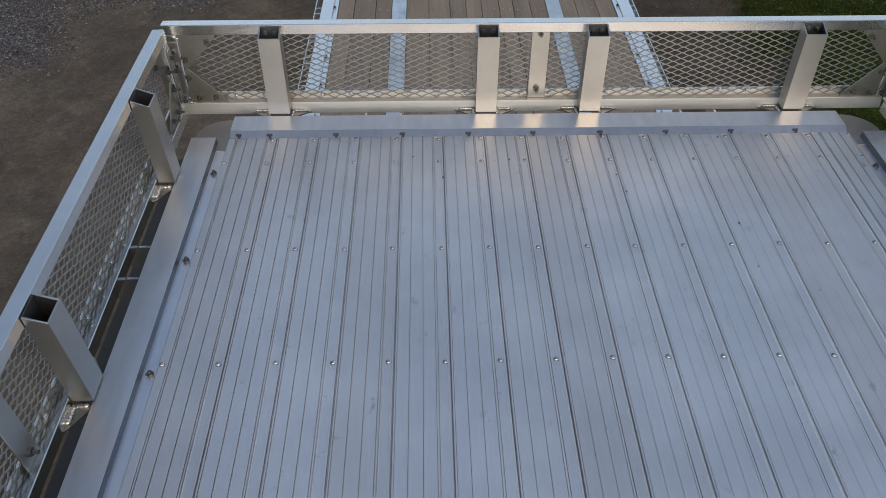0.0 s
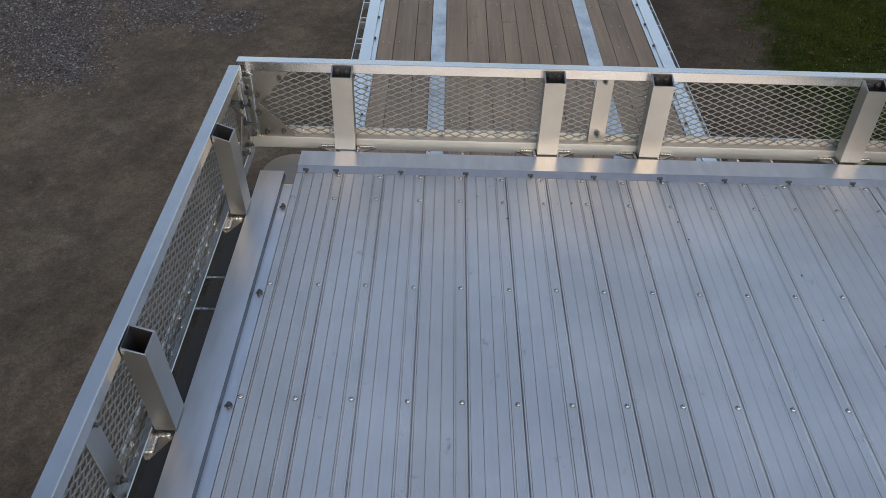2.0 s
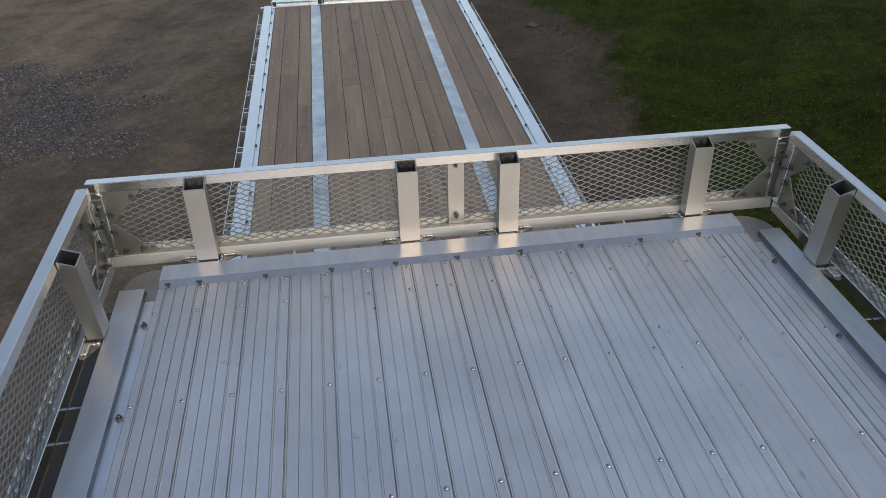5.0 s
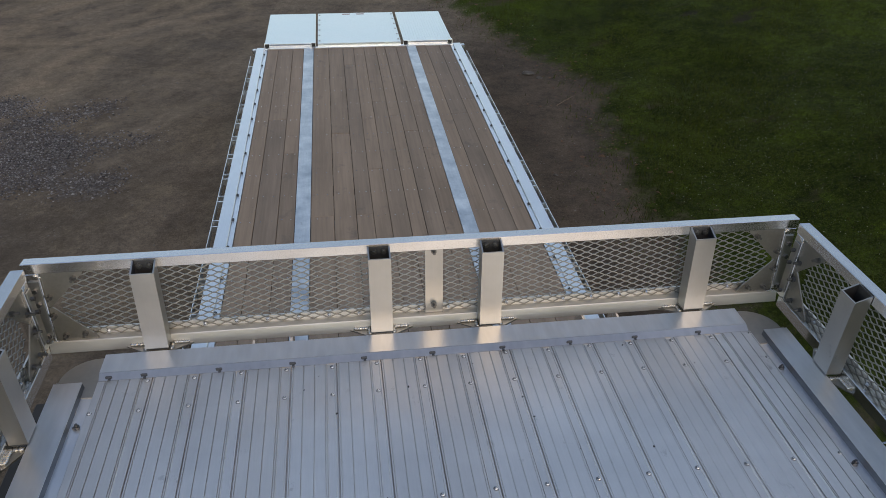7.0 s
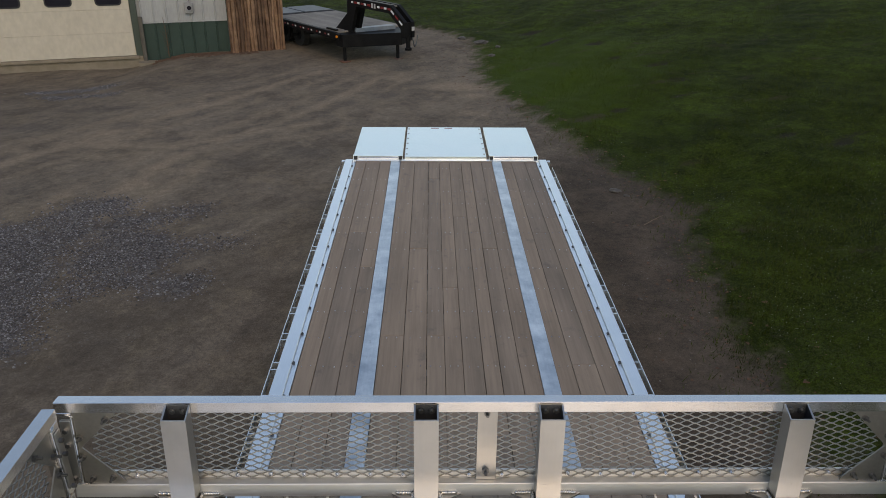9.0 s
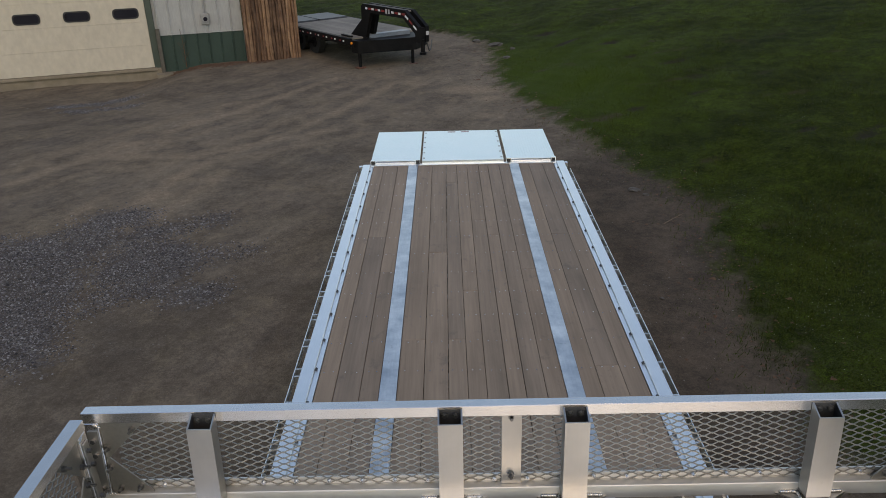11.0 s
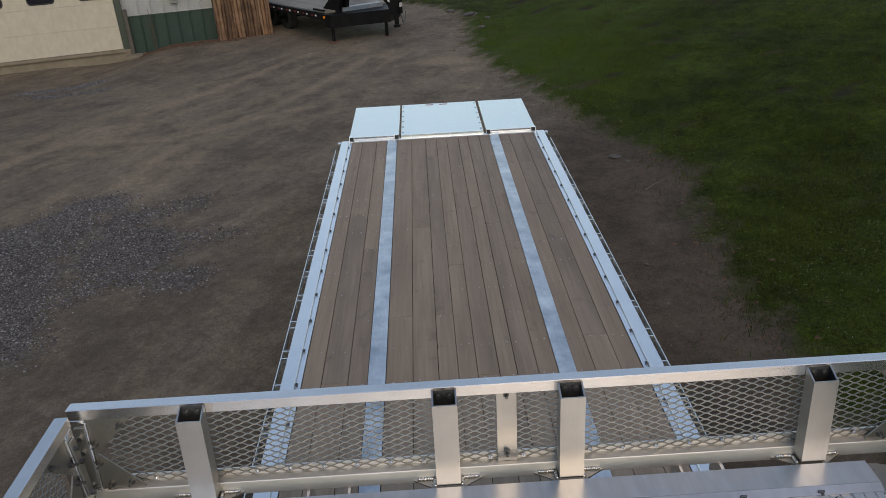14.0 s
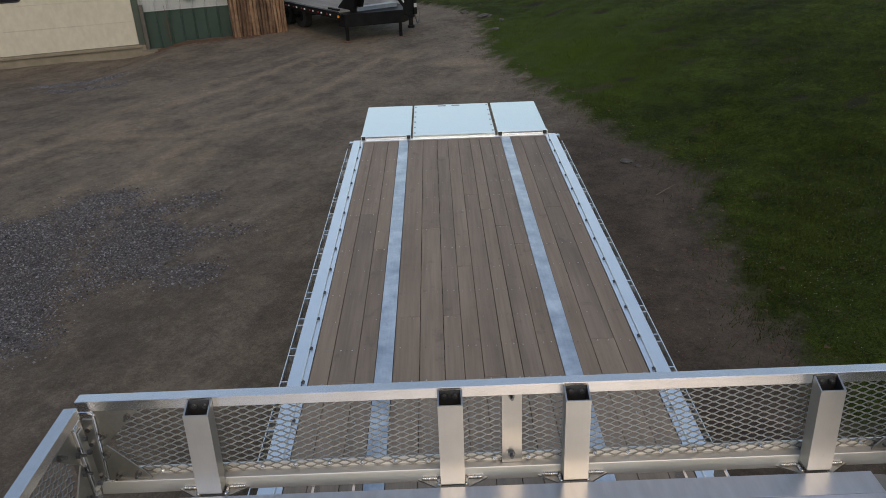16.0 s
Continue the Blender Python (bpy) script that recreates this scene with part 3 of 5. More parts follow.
def grass_blades():
    x, y = scatter(1500000, -2, 22, 2.0, 34, lambda x, y: (past_edge(x, y) + 0.16 * wobble(x, y, 4.7, 0.7) + 0.12 * wobble(x, y, 11.0, 2.7) + rng.normal(0, 0.42, len(x)) > 0.14) & (bare_spots(x, y) < rng.uniform(0.25, 0.9, len(x))) & (rng.uniform(0, 1, len(x)) < np.clip((7.5 / np.hypot(x, y + 2)) ** 1.6, 0.08, 1)))
    n = len(x)
    h = rng.gamma(4.0, 0.0085, n) + 0.010
    h *= 1 + 0.5 * np.clip(wobble(x, y, 0.8, 3.3), -0.6, 1)
    w = rng.uniform(0.003, 0.006, n)
    a, l = rng.uniform(0, 6.28, n), rng.uniform(0.2, 0.8, n) * h
    b = rng.uniform(0, 6.28, n)
    z = height(x, y) - 0.01
    p0 = np.stack([x - w * np.cos(a), y - w * np.sin(a), z], -1)
    p1 = np.stack([x + w * np.cos(a), y + w * np.sin(a), z], -1)
    p2 = np.stack([x + l * np.cos(b), y + l * np.sin(b), z + h], -1)
    v = np.stack([p0, p1, p2], 1).reshape(-1, 3)
    f = np.arange(3 * n).reshape(-1, 3)
    gm = raw_mesh("grass", v, f, BLADE)
    gm.attributes.new("fresh", "FLOAT", "POINT").data.foreach_set("value", np.repeat(fresh_patch(x, y), 3).astype(np.float32))
    tagged(new("grass", gm), "short dark green grass on the bank", "grass", kind="stuff")
    # low broad leaves between the blades, on the near slope
    x, y = scatter(330000, 2.2, 11, 2.5, 15, lambda x, y: (past_edge(x, y) + 0.14 * wobble(x, y, 4.7, 0.7) + rng.normal(0, 0.30, len(x)) > 0.16) & (rng.uniform(0, 1, len(x)) < np.clip((6.0 / np.hypot(x, y + 2)) ** 1.8, 0.1, 1) * np.clip(0.75 + 0.35 * wobble(x, y, 1.7, 4.1), 0.15, 1)))
    n = len(x)
    a, s = rng.uniform(0, 6.28, n), rng.uniform(0.006, 0.013, n)
    z = height(x, y) + rng.uniform(0.012, 0.045, n)
    corners = [np.stack([x + s * np.cos(a + k), y + s * np.sin(a + k), z + s * rng.normal(0, 0.28, n)], -1) for k in (0.0, 1.9, 4.0)]
    v = np.stack(corners, 1).reshape(-1, 3)
    lm = raw_mesh("clover_leaves", v, np.arange(3 * n).reshape(-1, 3), BLADE)
    lm.attributes.new("fresh", "FLOAT", "POINT").data.foreach_set("value", np.repeat(fresh_patch(x, y), 3).astype(np.float32))
    tagged(new("clover_leaves", lm), "low dark green clover leaves among the grass", "clover", kind="stuff")
    x, y = scatter(26000, 2.7, 14, 3, 14, lambda x, y: (past_edge(x, y) > 0.3) & (rng.uniform(0, 1, len(x)) < np.clip(0.25 * wobble(x, y, 0.9, 5.0) + 0.26 + 0.06 * np.clip(x - 4, 0, 3) - 0.09 * np.clip(y - 6.5, 0, 9), 0.004, 0.6)))
    x, y = x[:4200], y[:4200]
    n = len(x)
    r = rng.uniform(0.0028, 0.0055, n)
    k = np.arange(6) * math.pi / 3
    v = np.stack([x[:, None] + r[:, None] * np.cos(k), y[:, None] + r[:, None] * np.sin(k), np.broadcast_to((height(x, y) + rng.uniform(0.05, 0.10, n))[:, None], (n, 6))], -1)
    top = np.stack([x, y, v[:, 0, 2] + 0.008], -1)
    v = np.concatenate([v, top[:, None]], 1).reshape(-1, 3)
    tri = np.array([(i, (i + 1) % 6, 6) for i in range(6)])
    f = (tri[None] + 7 * np.arange(n)[:, None, None]).reshape(-1, 3)
    tagged(new("clover_blooms", raw_mesh("clover_blooms", v, f, PETAL)), "small white clover blooms dotted over the grass", "flowers", kind="stuff")



def flakes(name, x, y, size, material, label, category, flat):
    """Many small uneven three-sided chips lying on the ground."""
    n = len(x)
    s = rng.gamma(3.0, size / 3.0, n) + size * 0.3
    k = np.arange(3) * 2.094
    a = rng.uniform(0, 6.28, n)[:, None] + k + rng.normal(0, 0.25, (n, 3))
    z = height(x, y)
    rim = np.stack([x[:, None] + s[:, None] * np.cos(a), y[:, None] + s[:, None] * np.sin(a), np.broadcast_to((z - 0.002)[:, None], (n, 3))], -1)
    top = np.stack([x, y, z + s * flat], -1)
    v = np.concatenate([rim, top[:, None]], 1).reshape(-1, 3)
    tri = np.array([(0, 1, 3), (1, 2, 3), (2, 0, 3)])
    f = (tri[None] + 4 * np.arange(n)[:, None, None]).reshape(-1, 3)
    tagged(new(name, raw_mesh(name, v, f, material)), label, category, kind="stuff")


def loose_bits():
    x, y = scatter(30000, -12, 3.2, 1.5, 24, lambda x, y: (past_edge(x, y) < 0.2) & (rng.uniform(0, 1, len(x)) < np.clip(0.45 + 0.4 * wobble(x, y, 0.9, 2.6), 0.05, 1) * np.clip(10 / (y + 4), 0.25, 1)))
    flakes("pebbles", x, y, 0.006, PEBBLE, "small pale pebbles scattered over the dirt yard", "pebbles", 0.6)
    u, w = rng.uniform(0.2, 3.0, 1500), np.abs(rng.normal(0, 0.22, 1500))
    x, y = -7.95 + u * 0.951 + w * 0.309, 19.1 + u * 0.309 - w * 0.951 - 0.08
    flakes("leaf_litter", x, y, 0.022, LITTER, "rusty brown dead leaves along the workshop wall", "leaves", 0.5)
    x, y = scatter(15000, -1.2, 3.8, 3, 25, lambda x, y: np.abs(past_edge(x, y) + 0.12) < rng.exponential(0.30, len(x)))
    flakes("dead_stalks", x, y, 0.014, LITTER, "brown dead stalks and leaves where the grass begins", "leaves", 0.4)


def lone_things():
    bm = bmesh.new()
    rod(bm, (2.62, 7.38, 0.03), (2.80, 7.56, 0.035), 0.007, 6, 0.006)
    rod(bm, (2.80, 7.56, 0.035), (2.96, 7.68, 0.05), 0.006, 6, 0.003)
    rod(bm, (2.80, 7.56, 0.035), (2.90, 7.54, 0.06), 0.004, 6, 0.002)
    tagged(mesh_object("stick", bm, DRY_WOOD), "pale dry stick lying on the dirt", "stick")
    for x, y, r, flat in ((2.55, 8.72, 0.075, 0.4), (2.07, 5.37, 0.022, 0.6), (2.66, 8.50, 0.04, 0.5), (1.30, 21.2, 0.19, 0.35), (0.75, 21.9, 0.13, 0.5), (1.75, 20.7, 0.10, 0.4), (1.45, 19.0, 0.09, 0.4)):
        bm = bmesh.new()
        bmesh.ops.create_icosphere(bm, subdivisions=2, radius=r, matrix=Matrix.Diagonal((1.3, 0.8, flat, 1)))
        for v in bm.verts:
            v.co += Vector((random.uniform(-1, 1), random.uniform(-1, 1), random.uniform(-0.5, 0.5))) * r * 0.26
        ob = mesh_object("rock", bm, PALE_ROCK)
        ob.location = (x, y, float(height(np.array(x), np.array(y))) + r * flat * 0.45)
        ob.rotation_euler.z = random.uniform(0, 3)
        tagged(ob, "pale weathered rock at the edge of the grass", "rock", "rocks by the grass")


gravel_stones()
lone_things()
grass_blades()
loose_bits()

# ---- the aluminium trailer ----
XU = -0.017          # the upper deck's centre line
FZ, PZ = 2.256, 2.270   # its floor and its edge plates
DZ, END = 0.92, 7.37    # the lower deck's top and its far end
PITCH = 0.1425
Y_NEAR = -2.78
trailer = thing("flatbed_trailer", (0, 0, 0), "new aluminium flatbed trailer with wooden deck and railed upper deck", "trailer")


def pan_screw(r, h):
    """A bright pan-head screw with a dark drive recess, ringed by a painted shadow."""
    bm = bmesh.new()
    bmesh.ops.create_cone(bm, cap_ends=True, segments=14, radius1=r * 1.22, radius2=r * 1.16, depth=0.0008, matrix=Matrix.Translation((0, 0, 0.0005)))
    for f in bm.faces:
        f.material_index = 1
    bmesh.ops.create_cone(bm, cap_ends=True, segments=14, radius1=r, radius2=r * 0.96, depth=h * 0.55, matrix=Matrix.Translation((0, 0, 0.0009 + h * 0.275)))
    bmesh.ops.create_cone(bm, cap_ends=True, segments=14, radius1=r * 0.96, radius2=r * 0.66, depth=h * 0.4, matrix=Matrix.Translation((0, 0, 0.0009 + h * 0.75)))
    k = len(bm.faces)
    # the recess is a dark disc on top, its shade put into the colour
    bmesh.ops.create_cone(bm, cap_ends=True, segments=6, radius1=r * 0.40, radius2=r * 0.38, depth=0.0006, matrix=Matrix.Translation((0, 0, h * 0.95 + 0.001)))
    bm.faces.ensure_lookup_table()
    for f in bm.faces[k:]:
        f.material_index = 1
    return bm


# main beams, cross members, wheels and the neck that carries the upper deck
for sx in (-1, 1):
    bm = bmesh.new()
    x = 0.5 * sx
    box(bm, x - 0.08, x + 0.08, -1.4, END - 0.05, DZ - 0.06, DZ - 0.05)
    box(bm, x - 0.006, x + 0.006, -1.4, END - 0.05, DZ - 0.40, DZ - 0.06)
    box(bm, x - 0.08, x + 0.08, -1.4, END - 0.05, DZ - 0.41, DZ - 0.40)
    part("main_beam", bm, ALU_TUBE, trailer)
    part("neck_column", one_box(x - 0.08, x + 0.08, -1.4, -1.15, DZ - 0.05, FZ - 0.13, bevel=0.006), ALU_TUBE, trailer)
bm = one_box(-1.18, 1.18, 0, 0.08, DZ - 0.13, DZ - 0.06)
cross = None
for i in range(21):
    y = -0.9 + 0.4 * i
    if cross is None:
        cross = part("cross_member", bm, ALU_TUBE, trailer)
        cross.location.y = y
    else:
        again(cross, trailer, (0, y, 0))


def wheel(x, y, sx):
    bm = bmesh.new()
    rod(bm, (x - 0.11, y, 0.39), (x + 0.11, y, 0.39), 0.39, 28)
    bmesh.ops.bevel(bm, geom=[e for e in bm.edges if abs((e.verts[0].co - e.verts[1].co).x) < 1e-4], offset=0.03, segments=2, affect="EDGES")
    ty = part("tyre", bm, RUBBER, trailer, "black rubber tyre")
    bm = bmesh.new()
    rod(bm, (x + sx * 0.10, y, 0.39), (x + sx * 0.118, y, 0.39), 0.22, 24, 0.19)
    part("rim", bm, ALU_EDGE, ty)


for y in (3.4, 4.4):
    for sx in (-1, 1):
        wheel(0.95 * sx, y, sx)
    part("axle", rod(bmesh.new(), (-0.9, y, 0.39), (0.9, y, 0.39), 0.05, 12), BLACK_PAINT, trailer)
    part("spring_hanger", one_box(-0.56, 0.56, y - 0.05, y + 0.05, 0.39, DZ - 0.40), BLACK_PAINT, trailer)

# wooden lower deck: seams between boards, side by side
LOW0 = -1.45
SEAMS = ((-1.132, -1.001, -0.825, -0.693), (-0.573, -0.392, -0.219, -0.087, 0.041, 0.185, 0.302, 0.442, 0.574), (0.692, 0.817, 0.988, 1.130))
rb = random.Random(23)
for group in SEAMS:
    for a, b in zip(group, group[1:]):
        g = rb.uniform(0.002, 0.0045)
        # boards butt end to end over the cross members
        cut = 1.55 + 0.393 * rb.randint(-2, 4) + 0.03
        cuts = [LOW0, cut] + ([cut + 0.393 * rb.randint(6, 9)] if rb.random() < 0.75 else [])
        cuts = [c for c in cuts if c < END - 0.4] + [END - 0.03]
        for y0, y1 in zip(cuts, cuts[1:]):
            lift = rb.uniform(-0.0025, 0.0005)
            part("deck_board", one_box(a + g / 2, b - g / 2, y0 + 0.001, y1 - 0.001, DZ - 0.042, DZ - 0.001 + lift, bevel=0.0025), WOOD, trailer)
bm = bmesh.new()
for group in SEAMS:
    for a, b in zip(group, group[1:]):
        for i in range(15):
            for u in (0.27, 0.73):
                y = 1.55 + 0.393 * i + random.uniform(-0.012, 0.012)
                x = a + (b - a) * u + random.uniform(-0.006, 0.006)
                bmesh.ops.create_cone(bm, cap_ends=True, segments=6, radius1=0.0050, radius2=0.0042, depth=0.0026, matrix=Matrix.Translation((x, y, DZ + 0.0005)))
tagged(part("deck_screws", bm, ZINC, trailer, "small zinc screw heads in rows"), kind="stuff")

for sx in (-1, 1):
    # flush aluminium strips between the boards
    joints = (LOW0, 0.9, 2.95 + 0.1 * sx, 5.1 - 0.12 * sx, END - 0.02)
    for y0, y1 in zip(joints, joints[1:]):
        part("deck_strip", one_box(sx * 0.633 - 0.058, sx * 0.633 + 0.058, y0 + 0.0004, y1 - 0.0004, DZ - 0.04, DZ + 0.004), ALU_STRIP, trailer, "stained bare aluminium strip")
    # edge rail with a sloping inner flange
    bm = bmesh.new()
    prof = [(1.267, -0.13), (1.267, 0.010), (1.264, 0.014), (1.175, 0.014), (1.172, 0.010), (1.172, -0.010), (1.166, -0.010), (1.165, 0.002), (1.134, 0.001), (1.134, -0.02), (1.24, -0.02), (1.24, -0.13)]
    m = Matrix(((sx, 0, 0, 0), (0, 0, 1, LOW0), (0, 1, 0, DZ), (0, 0, 0, 1)))
    prism(bm, prof, m, END - LOW0)
    rail = part("edge_rail", bm, ALU_EDGE, trailer, "bright extruded aluminium edge rail")
    clip = None
    for i in range(22):
        y = -1.2 + 0.3965 * i
        if y > END - 0.1:
            break
        if clip is None:
            bm = bmesh.new()
            box(bm, -0.009, 0.009, -0.014, 0.014, 0, 0.010, bevel=0.002)
            rod(bm, (0, 0, 0.01), (0, 0, 0.018), 0.006, 6)
            clip = part("clip", bm, DARK_STEEL, rail, "dark clamp bolt")
            clip.location = (sx * 1.162, y, DZ + 0.001)
        else:
            again(clip, rail, (sx * 1.162, y, DZ + 0.001))
    # rub rail on pairs of stake pocket plates
    bm = one_box(sx * 1.334, sx * 1.341, LOW0, END - 0.09, DZ - 0.115, DZ - 0.055, bevel=0.001)
    rub = part("rub_rail", bm, ALU_EDGE, trailer)
    tab = None
    for i in range(22):
        for o in (0.0, 0.092):
            y = -1.25 + 0.403 * i + o
            if y > END - 0.2:
                continue
            if tab is None:
                tab = part("pocket_plate", one_box(-0.033, 0.033, -0.005, 0.005, -0.06, 0), ALU_EDGE, rub)
                tab.location = (sx * 1.3005, y, DZ - 0.058)
            else:
                again(tab, rub, (sx * 1.3005, y, DZ - 0.058))
    part("corner_lug", one_box(sx * 1.2685, sx * 1.315, END - 0.075, END - 0.02, DZ - 0.07, DZ + 0.012, bevel=0.006), ALU_RAIL, trailer, "pale corner lug")
part("end_rail", one_box(-1.24, 1.24, END - 0.03, END + 0.02, DZ - 0.13, DZ + 0.008, bevel=0.003), ALU_EDGE, trailer)


def ramp(x0, x1, tube):
    RZ = DZ + 0.045
    y0, y1 = END + (0.035 if tube else 0.015), 8.74
    bm = one_box(x0, x1, y0, y1, RZ - 0.012, RZ, bevel=0.003)
    deck = part("ramp", bm, ALU_RAMP, trailer, "bright tread plate loading ramp folded flat")
    # raised tread bars
    bm = bmesh.new()
    n = int((x1 - x0) / 0.034)
    for i in range(n):
        x = x0 + 0.02 + (x1 - x0 - 0.04) * i / (n - 1)
        box(bm, x - 0.004, x + 0.004, y0 + 0.02, y1 - 0.02, RZ - 0.001, RZ + 0.0025)
    tagged(part("tread_ribs", bm, ALU_RAMP, deck), kind="stuff")
    for x in (x0 + 0.022, x1 - 0.022):
        part("side_tube", one_box(x - 0.016, x + 0.016, y0, y1, RZ - 0.075, RZ - 0.013, bevel=0.003), ALU_RAMP, deck)
        if not tube:
            for i in range(6):
                y = y0 + 0.10 + (y1 - y0 - 0.2) * i / 5
                part("edge_tab", one_box(x - 0.012, x + 0.012, y - 0.020, y + 0.020, RZ + 0.0005, RZ + 0.004, bevel=0.001), ALU_TUBE, deck)
    for k in range(3):
        y = y0 + 0.3 + 0.4 * k
        part("rung", one_box(x0 + 0.02, x1 - 0.02, y - 0.02, y + 0.02, RZ - 0.07, RZ - 0.013), ALU_TUBE, deck)
    if tube:
        part("front_tube", one_box(x0 + 0.06, x1 - 0.06, y0 - 0.012, y0 + 0.03, RZ - 0.048, RZ - 0.014, bevel=0.003), ALU_RAIL, deck, "pale front tube")
        for x in (x0 + 0.028, x1 - 0.028):
            bm = bmesh.new()
            w, t = 0.030, 0.005
            yb, yf, zc = y0 + 0.03, y0 - 0.016, RZ - 0.02
            box(bm, x - w, x - w + t, yf, yb, zc - w, zc + w)
            box(bm, x + w - t, x + w, yf, yb, zc - w, zc + w)
            box(bm, x - w + t, x + w - t, yf, yb, zc + w - t, zc + w)
            box(bm, x - w + t, x + w - t, yf, yb, zc - w, zc - w + t)
            box(bm, x - w + t, x + w - t, yb - 0.004, yb, zc - w + t, zc + w - t)
            part("hinge_tube", bm, ALU_RAMP, deck)
            # a near-black plug stands in for the shade inside the open tube
            part("tube_inside", one_box(x - w + t + 0.001, x + w - t - 0.001, yf + 0.006, yf + 0.012, zc - w + t + 0.001, zc + w - t - 0.001), SHADE_AND_DIRT, deck, "dark plug standing in for shade in the open tube end")
    else:
        part("front_plate", one_box(x0, x1, y0 - 0.004, y0 + 0.006, DZ + 0.009, RZ - 0.0125), ALU_RAMP, deck)
        for x in (-0.135, 0.055):
            part("marker_plate", one_box(x - 0.055, x + 0.055, y1 - 0.085, y1 - 0.045, RZ, RZ + 0.004, bevel=0.001), RED_LABEL, deck, "small faded red rectangular label")
    part("support_leg", one_box((x0 + x1) / 2 - 0.03, (x0 + x1) / 2 + 0.03, y0 + 0.02, y0 + 0.08, 0.5, RZ - 0.013), ALU_TUBE, deck)


ramp(-1.170, -0.548, True)
ramp(-0.522, 0.512, False)
ramp(0.548, 1.166, True)

# ---- upper deck ----
UX0, UX1 = XU - 1.0775, XU + 1.0785
UY1 = -0.140
frame_bm = bmesh.new()
for i in range(7):
    y = -0.28 - 0.4155 * i
    box(frame_bm, UX0 + 0.01, UX1 - 0.01, y - 0.03, y + 0.03, FZ - 0.12, FZ - 0.024)
for sx in (-1, 1):
    box(frame_bm, XU + sx * 1.09, XU + sx * 1.20, Y_NEAR, -0.14, FZ - 0.14, FZ - 0.12)
    box(frame_bm, XU + sx * 1.19, XU + sx * 1.198, Y_NEAR, -0.14, FZ - 0.12, PZ - 0.007)
upper = part("upper_deck_frame", frame_bm, ALU_TUBE, trailer)


def plank(x0, w, flip=False):
    """One extruded plank: flat lands parted by narrow grooves and a sunk channel for the screws."""
    top, floor, sunk = 0.0, -0.0056, -0.0026
    prof = [(0.0002, -0.02), (0.0002, -0.0055), (0.0004, -0.0045), (0.0024, top)]
    for u, wide in ((0.0068, 0.85), (0.0385, 1.0), (0.0735, 1.0), (0.1060, 1.0)):
        # a square edge on one side, a long slope on the other
        prof += [(u - 0.0012, top), (u - 0.0011, floor * wide), (u - 0.0004, floor * wide), (u + 0.0002, -0.0016 * wide), (u + 0.0028 * wide, top)]
    prof += [(0.1102, top), (0.1103, -0.0050), (0.1118, -0.0050), (0.1126, -0.0008), (0.1136, -0.0008), (0.1150, sunk), (0.1345, sunk), (0.1362, top), (0.1402, top), (0.1403, -0.010), (0.1423, -0.010), (0.1423, -0.02)]
    k = w / PITCH
    prof = [(u * k, z) for u, z in prof]
    bm = bmesh.new()
    if flip:
        prof = [(w - u, z) for u, z in prof][::-1]
    prism(bm, prof[::-1], Matrix(((1, 0, 0, x0), (0, 0, -1, UY1), (0, 1, 0, FZ), (0, 0, 0, 1))), UY1 - Y_NEAR)
    return bm


part("deck_underlay", one_box(UX0 + 0.002, UX1 - 0.002, Y_NEAR + 0.002, UY1 - 0.002, FZ - 0.0235, FZ - 0.0205), ALU_DULL, upper)
for sx in (-1, 1):
    # no known part: added so that the gap beside the railing stays dark
    part("neck_side_beam", one_box(XU + sx * 1.202, XU + sx * 1.335, Y_NEAR, -0.03, 1.97, 2.09, bevel=0.006), GAP_DARK, upper, "dark beam added to darken the gap under the railing")

screw = None
ROW_Y = (-0.152, -0.280, -0.697, -1.111, -1.522, -1.936, -2.35)
for i in range(15):
    x0 = XU - 1.069 + 0.0145 + PITCH * i
    pl = part("deck_plank", plank(x0, PITCH - (0.004 if i == 14 else 0.0), i == 14), ALU_DECK, upper)
    xs = XU - 1.069 + PITCH * (i + 1)
    for y in ROW_Y:
        at = (xs + random.uniform(-0.002, 0.002), y + random.uniform(-0.003, 0.003), FZ - 0.0024)
        if screw is None:
            screw = part("screw", pan_screw(0.0062, 0.0038), BRIGHT_ZINC, pl)
            # second slot: dark metal for the painted shadow ring and recess
            screw.data.materials.append(BOLT)
            screw.location = at
        else:
            o = again(screw, pl, at, random.uniform(0, 60))
first = part("edge_plank", one_box(UX0, XU - 1.069 + 0.0143, Y_NEAR, UY1, FZ - 0.02, FZ - 0.001, bevel=0.001), ALU_DECK, upper)
for y in ROW_Y[1:]:
    again(screw, first, (XU - 1.069, y, FZ - 0.001))

# loose dirt on the planks
rd = random.Random(11)
bm = bmesh.new()
for k in range(20):
    x, y, r = rd.gauss(0.25, 0.5), -0.16 - abs(rd.gauss(0, 0.55)), rd.uniform(0.0012, 0.0034)
    if abs(x) > 1.0:
        continue
    bmesh.ops.create_icosphere(bm, subdivisions=1, radius=r, matrix=pose(x, y, FZ + r * 0.3, 0, 0, rd.uniform(0, 90)) @ Matrix.Diagonal((1.5, 0.9, 0.6, 1)))
tagged(part("dirt_specks", bm, SHADE_AND_DIRT, upper, "dark crumbs of dirt"), kind="stuff")

# edge plates: over the far end, along both sides, rounded at the corners
STRIP_Y0, STRIP_Y1 = -0.115, -0.027
bm = bmesh.new()
prism(bm, [(-1.075, PZ), (1.071, PZ), (1.071, PZ - 0.006), (-1.075, PZ - 0.006)], Matrix(((1, 0, 0, XU), (0, 0, 1, STRIP_Y0), (0, 1, 0, 0), (0, 0, 0, 1))), STRIP_Y1 - STRIP_Y0)
far_plate = part("end_plate", bm, ALU_PLATE, upper, "smooth bright aluminium end plate")
